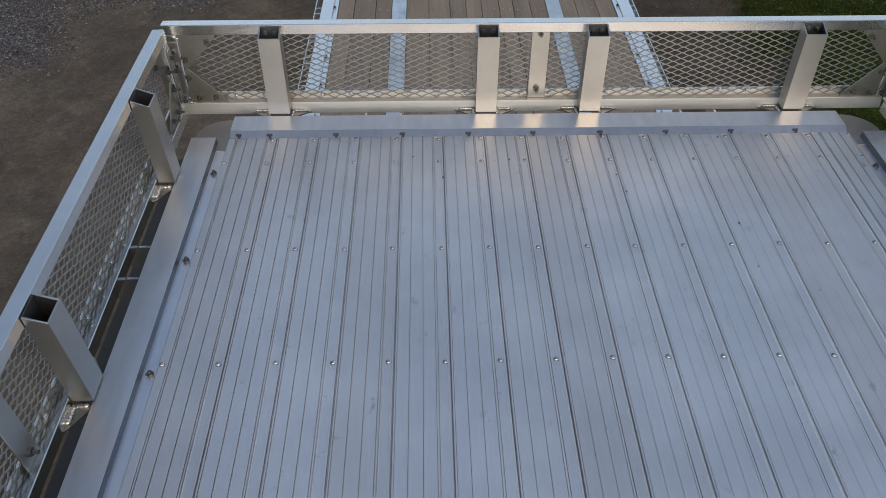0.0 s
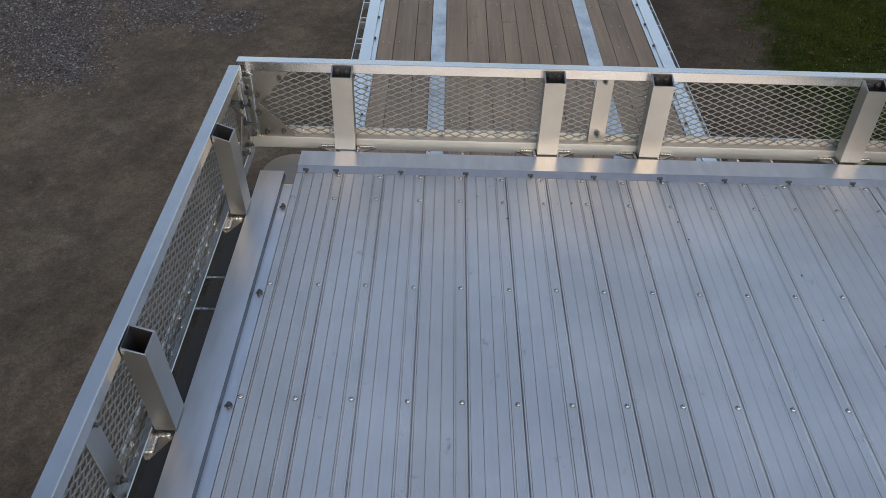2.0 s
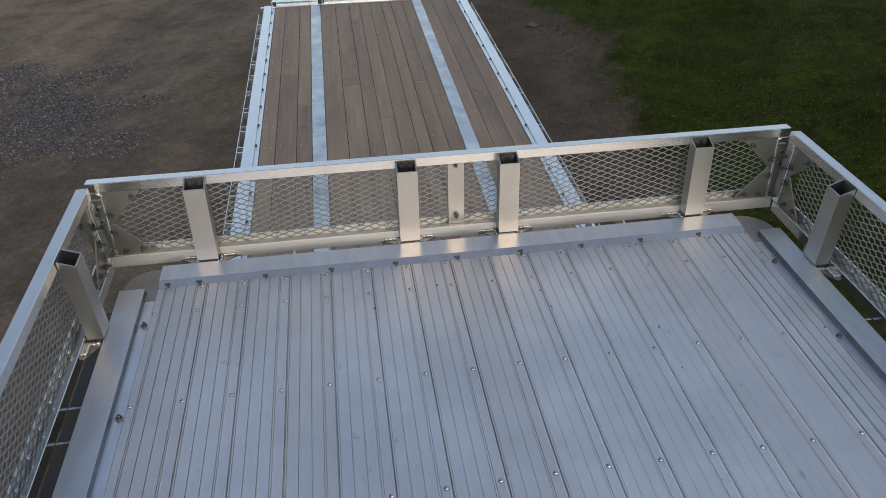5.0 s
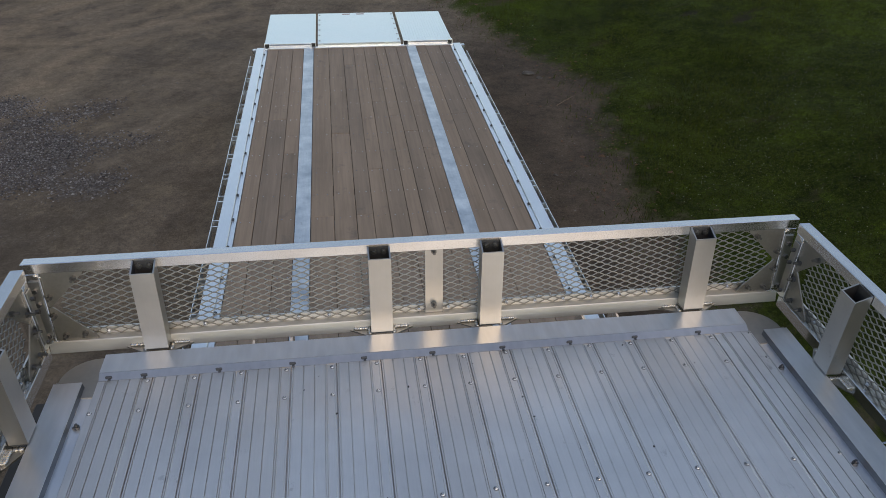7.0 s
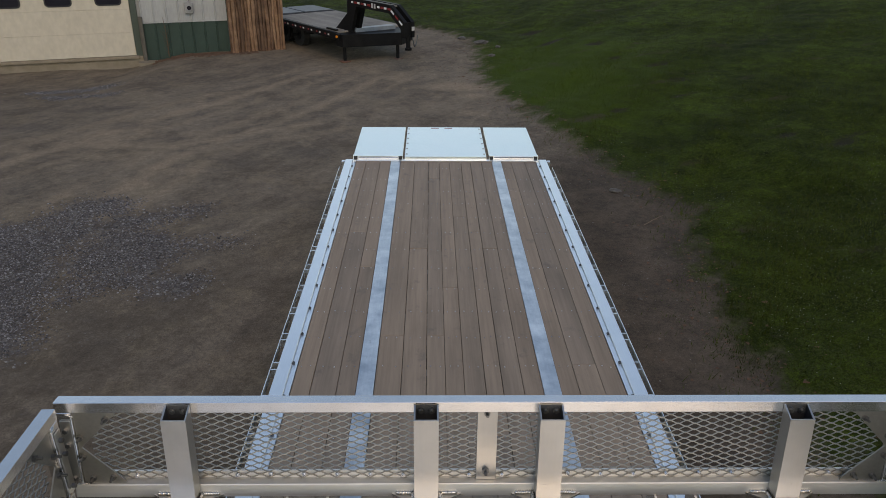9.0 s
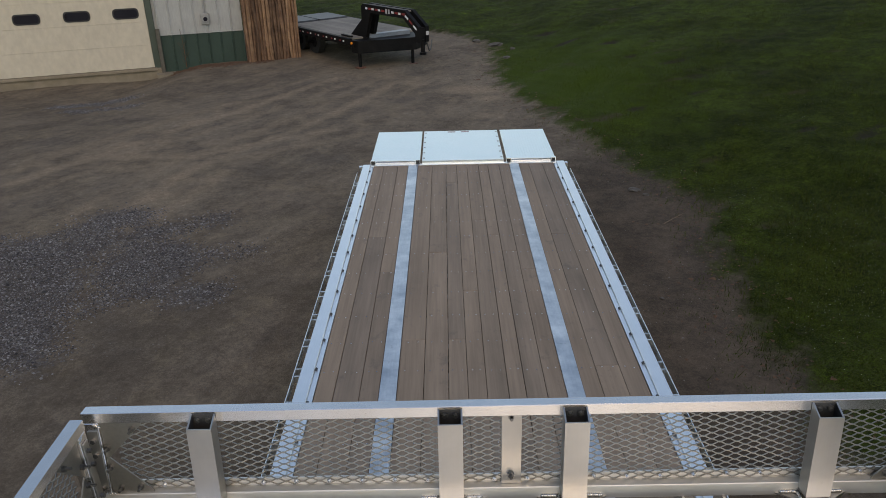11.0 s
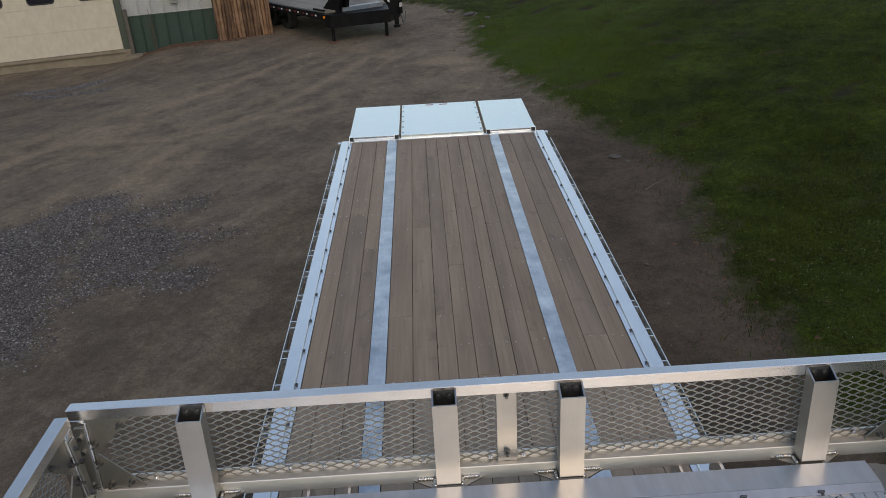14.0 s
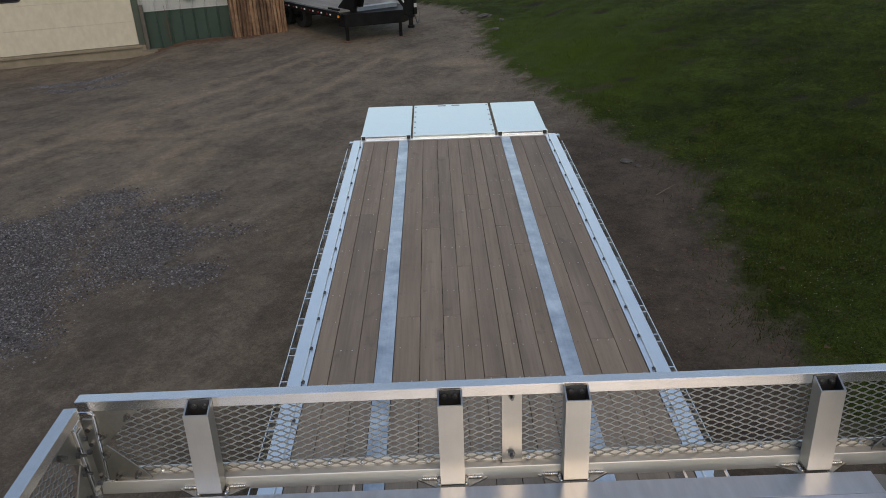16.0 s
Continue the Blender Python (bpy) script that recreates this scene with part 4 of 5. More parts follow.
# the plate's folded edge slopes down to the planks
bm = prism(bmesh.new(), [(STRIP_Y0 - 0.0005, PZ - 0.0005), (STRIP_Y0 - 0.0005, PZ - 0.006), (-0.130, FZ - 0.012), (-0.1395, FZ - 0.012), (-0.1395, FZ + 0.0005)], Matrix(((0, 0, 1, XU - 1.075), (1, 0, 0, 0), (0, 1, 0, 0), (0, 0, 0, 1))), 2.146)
# darker copy of the plate metal: the lip's weaker reflection painted in
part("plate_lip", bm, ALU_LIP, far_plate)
bolt = None
for x in [-1.062] + [-0.958 + 0.2288 * i for i in range(9)]:
    if bolt is None:
        bm = bmesh.new()
        box(bm, -0.010, 0.010, -0.006, 0, -0.012, 0.008, bevel=0.002)
        rod(bm, (0.002, -0.005, -0.004), (0.002, -0.012, -0.004), 0.005, 6)
        bolt = part("plate_bolt", bm, DARK_STEEL, far_plate, "dark bolt")
        bolt.location = (x, -0.129, FZ + 0.004)
    else:
        again(bolt, far_plate, (x + random.uniform(-0.004, 0.004), -0.129, FZ + 0.004))
for sx in (-1, 1):
    xi, xo = 1.1165, 1.2005
    bm = bmesh.new()
    m = Matrix(((sx, 0, 0, XU), (0, 0, 1, Y_NEAR), (0, 1, 0, 0), (0, 0, 0, 1)))
    prism(bm, [(xi, PZ), (xo, PZ), (xo, PZ - 0.003), (xi, PZ - 0.003)], m, -0.153 - Y_NEAR)
    side = part("side_plate", bm, ALU_PLATE, upper, "smooth bright aluminium side plate")
    # the upright web's shade is put into its colour, well below the plate's
    part("side_web", prism(bmesh.new(), [(xi + 0.001, PZ - 0.0033), (xi + 0.006, PZ - 0.0033), (xi + 0.002, FZ - 0.014), (xi - 0.003, FZ - 0.014)], m, -0.153 - Y_NEAR), ALU_WEB_SHADE, upper)
    part("gutter_strip", prism(bmesh.new(), [(1.0825, FZ - 0.012), (1.150, FZ - 0.008), (1.150, FZ - 0.013), (1.0825, FZ - 0.017)], m, -0.153 - Y_NEAR), ALU_PLATE, upper)
    sb = None
    for i in range(6):
        y = -0.325 - 0.405 * i
        if sb is None:
            bm = bmesh.new()
            rod(bm, (0, 0, 0), (0, 0, 0.009), 0.0085, 6)
            rod(bm, (0, 0, 0.009), (0, 0, 0.016), 0.0045, 8)
            box(bm, -0.012, 0.006, -0.004, 0.004, 0, 0.004)
            sb = part("gutter_bolt", bm, BOLT, side, "dark bolt")
            sb.location = (XU + sx * 1.094, y, FZ - 0.011)
        else:
            again(sb, side, (XU + sx * 1.094, y, FZ - 0.011))
    # corner plate, lower than the others, with a rounded outer corner
    pts = [(1.079, -0.018), (1.095, -0.018)]
    for k in range(9):
        q = radians(90 - 90 * k / 8)
        pts.append((1.095 + 0.1055 * math.cos(q), -0.1235 + 0.1055 * math.sin(q)))
    pts += [(1.2005, -0.20), (1.079, -0.20)]
    bm = prism(bmesh.new(), [(sx * x + XU, y) for x, y in pts], Matrix.Translation((0, 0, FZ - 0.014)), 0.006)
    part("corner_plate", bm, ALU_DULL, upper, "dull aluminium corner plate with rounded edge")


# ---- railing panels ----
def open_tube(x0, x1, y0, y1, z0, z1, wall=0.005, slant=0.021):
    """An upright box tube, open at the top, cut a little lower at its inner side (small y)."""
    bm = bmesh.new()
    def ring(a, b, c, d, z, s):
        return [bm.verts.new(p) for p in ((a, c, z - s), (b, c, z - s), (b, d, z), (a, d, z))]
    o0 = ring(x0, x1, y0, y1, z0, 0)
    o1 = ring(x0, x1, y0, y1, z1, slant)
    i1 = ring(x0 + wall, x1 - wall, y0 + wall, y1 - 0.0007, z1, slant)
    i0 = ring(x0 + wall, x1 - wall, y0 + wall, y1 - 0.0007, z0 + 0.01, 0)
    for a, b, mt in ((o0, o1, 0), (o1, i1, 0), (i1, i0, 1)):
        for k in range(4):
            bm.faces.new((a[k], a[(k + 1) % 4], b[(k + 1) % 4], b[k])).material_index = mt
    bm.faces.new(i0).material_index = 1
    bm.faces.new(o0[::-1])
    bmesh.ops.recalc_face_normals(bm, faces=bm.faces)
    edges = [e for e in bm.edges if abs((e.verts[0].co - e.verts[1].co).z) > 0.2 and e.verts[0].co.x in (x0, x1)]
    bmesh.ops.bevel(bm, geom=edges, offset=0.003, segments=2, affect="EDGES")
    return bm


def expanded_mesh(x0, x1, z0, z1, y, lwd=0.0525, swd=0.0215, inside=None):
    """Expanded metal: zigzag strands that meet at the knuckles, each turned out of the sheet."""
    verts, faces = [], []
    rows = int(round((z1 - z0) / (swd / 2)))
    cols = int((x1 - x0) / (lwd / 2))
    t, d = 0.0017, 0.0014
    for r in range(rows):
        zc = z0 + (r + 0.5) * swd / 2
        prev = None
        for c in range(cols + 1):
            for o in (-0.09, 0.09):
                x = x0 + (c + o) * lwd / 2
                up = 1 if (c + r) % 2 else -1
                z = zc + up * (swd / 4 - 0.0004)
                if inside and not inside(x, z):
                    prev = None
                    continue
                yo = y + up * 0.0016
                b = len(verts)
                verts += [(x, yo - d, z - t), (x, yo + d, z - t * 0.9), (x, yo + d, z + t), (x, yo - d, z + t * 0.9)]
                if prev is not None:
                    for k in range(4):
                        faces.append((prev + k, prev + (k + 1) % 4, b + (k + 1) % 4, b + k))
                prev = b
    me = bpy.data.meshes.new("mesh_panel")
    me.from_pydata(verts, [], faces)
    me.materials.append(ALU_MESH)
    return me


def bead(path, r):
    """One weld run: a rippled, flattened bead laid along a path."""
    bm = bmesh.new()
    pts = [Vector(q) for q in path]
    fine = [pts[0]]
    for a, b in zip(pts, pts[1:]):
        fine += [a.lerp(b, k / 3) for k in (1, 2, 3)]
    rings = []
    for i, c in enumerate(fine):
        d = (fine[min(i + 1, len(fine) - 1)] - fine[max(i - 1, 0)]).normalized()
        side = d.cross(Vector((0, 0, 1))).normalized()
        up = side.cross(d)
        k = r * (0.35 if i in (0, len(fine) - 1) else (1.12, 0.92, 0.86)[i % 3] * random.uniform(0.85, 1.15))
        rings.append([bm.verts.new(c + side * k * 1.25 * math.cos(q) + up * k * 0.8 * math.sin(q)) for q in (0, 0.785, 1.571, 2.356, 3.142, 3.927, 4.712, 5.498)])
    for a, b in zip(rings, rings[1:]):
        for j in range(8):
            bm.faces.new((a[j], a[(j + 1) % 8], b[(j + 1) % 8], b[j]))
    bm.faces.new(rings[0][::-1])
    bm.faces.new(rings[-1])
    bmesh.ops.recalc_face_normals(bm, faces=bm.faces)
    return bm


def railing(name, half, posts, straps, m, ends, label, lean, straight=False):
    """A railing panel along local x, its inner side towards -y, centred on x=0; posts stand inside it."""
    YR0, YR1 = 0.054, 0.094
    ZT, ZB0, ZB1 = 2.581, 2.247, 2.289
    bm = bmesh.new()
    box(bm, -half, half, YR0, YR1, ZT - 0.036, ZT, bevel=0.002)
    low = box(bmesh.new(), -half + 0.02, half - 0.02, YR0, YR1 + 0.006, ZB0, ZB1, bevel=0.002)
    for v in low.verts:
        if v.co.z < ZB0 + 0.004 and v.co.y < YR0 + 0.004:
            v.co.y -= 0.006 if straight else 0.0          # the lower rail's face slopes towards the deck
    for sx in ends:
        box(bm, sx * half - sx * 0.046, sx * half - sx * 0.004, YR0 + 0.001, YR1, ZB1 + 0.0005, ZT - 0.0365, bevel=0.002)
    gate = part(name, bm, ALU_RAIL, trailer, label)
    part("bottom_rail", low, ALU_LOW if straight else ALU_RAIL, gate)
    gate.matrix_basis = m @ pose(0, 0, 2.555, lean) @ pose(0, 0, -2.555)   # the panels lean outwards

    def inside(x, z):
        for sx in ends:
            u = half - 0.05 - sx * x
            if u < 0.02 or u < 0.9 * abs(z - 2.415) - 0.02:
                return False
        return True
    o = new("mesh_panel", expanded_mesh(-half + 0.03, half - 0.03, ZB1 + 0.002, ZT - 0.030, YR1 - 0.008, inside=inside))
    o.parent = gate
    tagged(o, "diamond expanded metal mesh")
    part("mesh_flange", one_box(-half + 0.07, half - 0.07, YR1 - 0.0062, YR1, ZB1 + 0.0005, ZB1 + 0.026), ALU_LOW, gate)
    part("upper_flange", one_box(-half + 0.07, half - 0.07, YR1 - 0.004, YR1, ZT - 0.05, ZT - 0.0365), ALU_RAIL, gate)
    rv = None
    n = int(2 * half / 0.104)
    for i in range(n):
        x = -half + 0.1 + (2 * half - 0.2) * i / (n - 1)
        if any(abs(x - p) < 0.05 for p in posts):
            continue
        at = (x, YR1 - 0.012, ZB1 + 0.016 + random.uniform(-0.003, 0.003))
        if rv is None:
            bm = bmesh.new()
            rod(bm, (0, 0, 0), (0, -0.004, 0), 0.0075, 6)
            rod(bm, (0, 0, 0), (0, -0.008, 0), 0.0040, 6)
            rv = part("mesh_bolt", bm, ZINC, gate)
            rv.location = at
        else:
            again(rv, gate, at)
    for p in posts:
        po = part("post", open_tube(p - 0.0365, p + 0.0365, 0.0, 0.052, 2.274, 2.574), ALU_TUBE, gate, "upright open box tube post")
        # second slot: inner faces with the shade painted in
        po.data.materials.append(TUBE_SHADE)
        for u in (-0.016, 0.016) if straight else ():
            bm = bmesh.new()
            rod(bm, (p + u, 0.0512, 2.556), (p + u, 0.044, 2.556), 0.0105, 6)
            rod(bm, (p + u, 0.044, 2.556), (p + u, 0.038, 2.556), 0.0055, 8)
            part("post_bolt", bm, BOLT, gate, "grey bolt inside the post")
        part("post_gap", one_box(p - 0.034, p + 0.034, 0.002, 0.05, 2.268, 2.2735), BOLT, gate)
        for s in (-1, 1):
            # triangular lug with a weld bead on its edge
            bm = bmesh.new()
            pts = [(0, 0), (0.074, 0.0), (0.070, 0.006), (0, 0.053)]
            mm = Matrix(((s, 0, 0, p + s * 0.0368), (0, -1, 0, 0.0535), (0, 0, 1, 2.252), (0, 0, 0, 1)))
            prism(bm, pts, mm, 0.005)
            part("lug", bm, ALU_TUBE, gate)
            path = [(p + s * 0.0400, 0.012 + 0.032 * k / 3, 2.2595) for k in range(4)] + [(p + s * (0.044 + 0.052 * k / 9), 0.0495 + random.uniform(-0.001, 0.001), 2.262) for k in range(10)]
            bm = bead(path, 0.0072)
            part("weld", bm, WELD, gate, "shiny uneven weld bead", True)
    for p in straps:
        st = part("strap", one_box(p - 0.031, p + 0.031, YR1 - 0.021, YR1 - 0.016, ZB1 + 0.0006, ZT - 0.037, bevel=0.001), ALU_TUBE, gate, "flat centre strap")
        for z, s in ((2.535, 0.010), (2.326, 0.011)):
            bm = bmesh.new()
            rod(bm, (p - 0.002, YR1 - 0.021, z), (p - 0.002, YR1 - 0.031, z), s, 6)
            rod(bm, (p - 0.002, YR1 - 0.031, z), (p - 0.002, YR1 - 0.044, z - 0.002), 0.005, 8)
            part("strap_bolt", bm, BOLT, gate, "dark bolt")
    for sx in ends:
        # gussets in the corners; the darker mesh metal paints in their dark reflections
        xe = half - 0.047
        for z, dz in ((ZT - 0.0368, -1), (ZB1 + 0.0008, 1)):
            pts = [(0, 0), (0.128, 0), (0.122, 0.012), (0.012, 0.125), (0, 0.130)]
            mm = Matrix(((-sx, 0, 0, sx * xe), (0, 0, 1, YR1 - 0.030), (0, dz, 0, z), (0, 0, 0, 1)))
            part("gusset", prism(bmesh.new(), pts, mm, 0.005), ALU_MESH, gate)
        for u, z in ((0.095, 2.520), (0.012, 2.455), (0.010, 2.385), (0.090, 2.312), (0.03, 2.309)):
            x = sx * (xe - u)
            bm = bmesh.new()
            rod(bm, (x, YR1 - 0.030, z), (x, YR1 - 0.040, z), 0.0095, 6)
            rod(bm, (x, YR1 - 0.040, z), (x, YR1 - 0.056, z), 0.0045, 8)
            part("gusset_bolt", bm, BOLT, gate, "dark bolt")
        # corner hinge plate
        bm = bmesh.new()
        box(bm, sx * (half - 0.044), sx * (half - 0.012), YR0 - 0.005, YR0, ZB1 + 0.03, ZT - 0.06, bevel=0.001)
        part("corner_strip", bm, ALU_TUBE, gate)
        for z in (2.49, 2.44, 2.32):
            bm = bmesh.new()
            rod(bm, (sx * (half - 0.028), YR0 - 0.005, z), (sx * (half - 0.028), YR0 - 0.016, z), 0.008, 6)
            part("corner_bolt", bm, BOLT, gate, "dark bolt")
        for dz, st, z in ((-0.002, 0.006, ZT - 0.040), (0.0, 0.008, ZB1 + 0.004)):
            bm = bead([(sx * (half - 0.03 - st * k), YR0 + 0.0005, z + dz * k) for k in range(5)], 0.0034)
            part("corner_weld", bm, WELD, gate, "shiny uneven weld bead", True)
    return gate


HALF = 1.283
railing("end_gate", HALF, (-0.917, -0.185, 0.185, 0.918), (0.0,), pose(XU, 0, 0), (-1, 1), "bare aluminium railing panel with expanded mesh", -4.0, True)
SIDE_MID, SIDE_HALF = -1.395, 1.42
# the side panels turn their inner face to the deck
railing("side_gate", SIDE_HALF, (-1.0575, -0.2225, 0.2025, 1.0325), (0.0,), pose(XU - 1.205, SIDE_MID, 0, 0, 0, 90), (-1, 1), "bare aluminium railing panel with expanded mesh", -1.5)
railing("side_gate", SIDE_HALF, (-1.0325, -0.2025, 0.2225, 1.0575), (0.0,), pose(XU + 1.205, SIDE_MID, 0, 0, 0, -90), (-1, 1), "bare aluminium railing panel with expanded mesh", -1.5)

# bracket plates between deck edge and railing, seen through the gap
br = part("bracket_plate", one_box(-0.004, 0.004, 0, 0.115, -0.09, -0.012), ALU_RAIL, upper)
br.location = (-0.632, -0.026, FZ)
for x in (-0.507, 0.512, 0.637):
    again(br, upper, (x, -0.026, FZ))
for sx in (-1, 1):
    for y in (-0.665, -0.795, -1.85, -1.98):
        again(br, upper, (XU + sx * 1.198, y, FZ), 90 if sx < 0 else -90)

# ---- the workshop ----
B0 = Vector((-7.98, 19.19, 0))
TURN_B = 18.0
shop = thing("workshop", B0, "workshop with white and green ribbed siding and cream overhead door", "building")
shop.rotation_euler.z = radians(TURN_B)


def bpart(name, bm, material, parent=None, label=""):
    return part(name, bm, material, parent or shop, label)


bpart("foundation", one_box(-9.0, -0.02, -0.10, 0.3, -0.55, 0.0, bevel=0.01), CONCRETE, None, "dusty concrete foundation")
bpart("door_sill", one_box(-8.0, -0.12, -0.16, 0.05, -0.06, 0.012, bevel=0.006), CONCRETE)
door = None
for k in range(5):
    z0 = 0.015 + 0.6 * k
    bm = bmesh.new()
    box(bm, -7.9, -0.19, -0.04, 0.02, z0 + 0.0012, z0 + 0.5988, bevel=0.003)
    if door is None:
        door = bpart("overhead_door", bm, CREAM, None, "cream sectional overhead door, closed")
    else:
        bpart("door_section", bm, CREAM, door)


def rounded(w, h, r):
    pts = []
    for cx, cz, a0 in ((w - r, h - r, 0), (-w + r, h - r, 90), (-w + r, -h + r, 180), (w - r, -h + r, 270)):
        for k in range(5):
            q = radians(a0 + 22.5 * k)
            pts.append((cx + r * math.cos(q), cz + r * math.sin(q)))
    return pts


for k in range(6):
    x = -0.68 - 1.19 * k
    mw = Matrix(((1, 0, 0, x), (0, 0, -1, -0.040), (0, 1, 0, 1.45), (0, 0, 0, 1)))
    win = bpart("door_window", prism(bmesh.new(), rounded(0.325, 0.135, 0.10), mw, 0.016), SEAL, door, "rounded black window frame")
    mw2 = Matrix(((1, 0, 0, x), (0, 0, -1, -0.0565), (0, 1, 0, 1.45), (0, 0, 0, 1)))
    bpart("window_pane", prism(bmesh.new(), rounded(0.29, 0.10, 0.08), mw2, 0.003), GLASS_DARK, door, "dark glass pane")
bpart("door_trim", one_box(-0.185, -0.022, -0.07, 0.04, -0.02, 3.1, bevel=0.008), GREEN_TRIM, None, "dark green door trim")
bpart("guard_post", one_box(-0.02, 0.085, -0.17, -0.075, -0.30, 1.02, bevel=0.014), POST_GREY, None, "weathered grey-brown guard post")
for nm, z0, z1, mt in (("green_siding", -0.22, 0.83, GREEN_SIDING), ("white_siding", 0.845, 3.2, WHITE_SIDING)):
    for k in range(7):
        x0 = 0.05 + 0.318 * k
        bm = bmesh.new()
        pts = [(x0, -0.02), (x0 + 0.012, -0.045), (x0 + 0.036, -0.045), (x0 + 0.048, -0.02), (x0 + 0.3165, -0.02), (x0 + 0.3165, 0.02), (x0, 0.02)]
        prism(bm, pts, Matrix.Translation((0, 0, z0)), z1 - z0)
        bpart("siding_panel", bm, mt, None, "dark green ribbed metal siding panel" if mt is GREEN_SIDING else "white ribbed metal siding panel")
bpart("flashing", one_box(0.05, 2.27, -0.052, -0.02, 0.826, 0.849, bevel=0.003), WHITE_SIDING)
bpart("upper_wall", one_box(-9.0, -0.05, 0.0, 0.25, 3.02, 3.5), WHITE_SIDING)
bpart("back_wall", one_box(-9.0, 2.28, 9.0, 9.2, -0.5, 3.5), WHITE_SIDING)
bpart("end_wall", one_box(2.08, 2.27, 0.03, 9.0, -0.5, 3.5), WHITE_SIDING)
bpart("end_wall", one_box(-9.0, -8.8, 0.26, 9.0, -0.5, 3.5), WHITE_SIDING)
bpart("door_jamb", one_box(-9.0, -7.91, 0.0, 0.25, 0.0, 3.02), WHITE_SIDING)
bpart("roof", one_box(-9.3, 2.6, -0.4, 9.5, 3.5, 3.62), METER_GREY)
bpart("wall_core", one_box(-0.021, 2.27, 0.021, 0.06, -0.3, 3.5), WHITE_SIDING)
# a low pad of broken concrete
pad = prism(bmesh.new(), [(-0.15, -0.42), (0.2, -0.50), (0.40, -0.36), (0.42, -0.12), (0.1, -0.055), (-0.15, -0.11)], Matrix.Translation((0, 0, -0.32)), 0.19)
bpart("concrete_pad", pad, CONCRETE, None, "chipped concrete pad at the guard post")
meter = bpart("meter_box", one_box(1.19, 1.42, -0.15, -0.046, 1.06, 1.34, bevel=0.012), METER_GREY, None, "grey electricity meter box")
bm = bmesh.new()
rod(bm, (1.31, -0.15, 1.21), (1.31, -0.20, 1.21), 0.075, 20)
bpart("meter_dial", bm, METER_GREY, meter)
bm = bmesh.new()
rod(bm, (1.31, -0.2, 1.21), (1.31, -0.212, 1.21), 0.055, 20)
bpart("meter_glass", bm, GLASS_DARK, meter)
bpart("conduit", rod(bmesh.new(), (1.31, -0.08, 1.34), (1.31, -0.08, 3.2), 0.028, 10), METER_GREY)

# a dead weed against the siding
bm = bmesh.new()
rw = random.Random(5)
foot = B0 + Vector((0.64 * math.cos(radians(TURN_B)) + 0.22 * math.sin(radians(TURN_B)), 0.64 * math.sin(radians(TURN_B)) - 0.22 * math.cos(radians(TURN_B)), -0.03))
tip = foot + Vector((-0.04, 0.02, 1.02))
rod(bm, foot, foot.lerp(tip, 0.5) + Vector((0.02, 0, 0)), 0.011, 6, 0.009)
rod(bm, foot.lerp(tip, 0.5) + Vector((0.02, 0, 0)), tip, 0.009, 6, 0.004)
for k in range(9):
    a = foot.lerp(tip, rw.uniform(0.05, 0.75))
    rod(bm, a, a + Vector((rw.uniform(-0.16, 0.16), rw.uniform(-0.1, 0.06), rw.uniform(0.05, 0.22))), 0.005, 5, 0.002)
tagged(mesh_object("dead_weed", bm, LITTER), "tall brown dead weed standing against the green siding", "weed")

# ---- upright log slabs beside the workshop ----
slab_at = Vector((-5.72, 19.62, -0.12))
sd = Vector((0.908, 0.419, 0))
pile = thing("slab_pile", slab_at, "row of rough bark-edged log slabs standing upright on a plank", "lumber")
pile.rotation_euler.z = math.atan2(sd.y, sd.x)
part("base_plank", one_box(-0.05, 1.62, -0.20, 0.08, 0.0, 0.06, bevel=0.006), SLAB, pile)
rs = random.Random(4)
x = 0.0
while x < 1.5:
    w = rs.uniform(0.07, 0.125)
    bm = bmesh.new()
    rows = 9
    hgt = rs.uniform(2.1, 2.5)
    prev = None
    bend, ph = rs.uniform(0.004, 0.018), rs.uniform(0, 6)
    y_off, foot_z = rs.uniform(-0.03, 0.03), 0.061 + max(0.0, rs.uniform(-0.05, 0.05))
    for k in range(rows + 1):
        z = foot_z + hgt * k / rows
        cx = x + w / 2 + bend * math.sin(ph + k * 0.9)
        hw = w / 2 * (1 + 0.14 * math.sin(ph * 2 + k * 1.7)) * (1 - 0.012 * k)
        cy = -0.10 + y_off + 0.03 * k / rows
        ring = [bm.verts.new(p) for p in ((cx - hw, cy + 0.02, z), (cx - hw * 0.75, cy - 0.025, z), (cx, cy - 0.045, z), (cx + hw * 0.75, cy - 0.025, z), (cx + hw, cy + 0.02, z))]
        if prev:
            for q in range(5):
                bm.faces.new((prev[q], prev[(q + 1) % 5], ring[(q + 1) % 5], ring[q]))
        else:
            bm.faces.new(ring[::-1])
        prev = ring
    bm.faces.new(prev)
    bmesh.ops.recalc_face_normals(bm, faces=bm.faces)
    part("log_slab", bm, SLAB_PALE if rs.random() < 0.22 or x > 1.38 else SLAB, pile)
    x += w * 0.93
part("slab_frame", one_box(0.0, 1.5, 0.0, 0.05, 0.05, 2.2), SLAB, pile)

# ---- the black trailer in the background ----
bt = thing("gooseneck_trailer", (-2.69, 18.45, 0), "black steel gooseneck flatbed trailer with worn grey plank deck", "trailer")
bt.rotation_euler.z = radians(36.9)
TW, TZ = 2.22, 0.75


def tpart(name, bm, material, parent=None, label=""):
    return part(name, bm, material, parent or bt, label)


def side_plane(x):
    """Places an outline of (forward, up) points upright at x, thickened towards larger x."""
    return Matrix(((0, 0, 1, x), (-1, 0, 0, 0), (0, 1, 0, 0), (0, 0, 0, 1)))


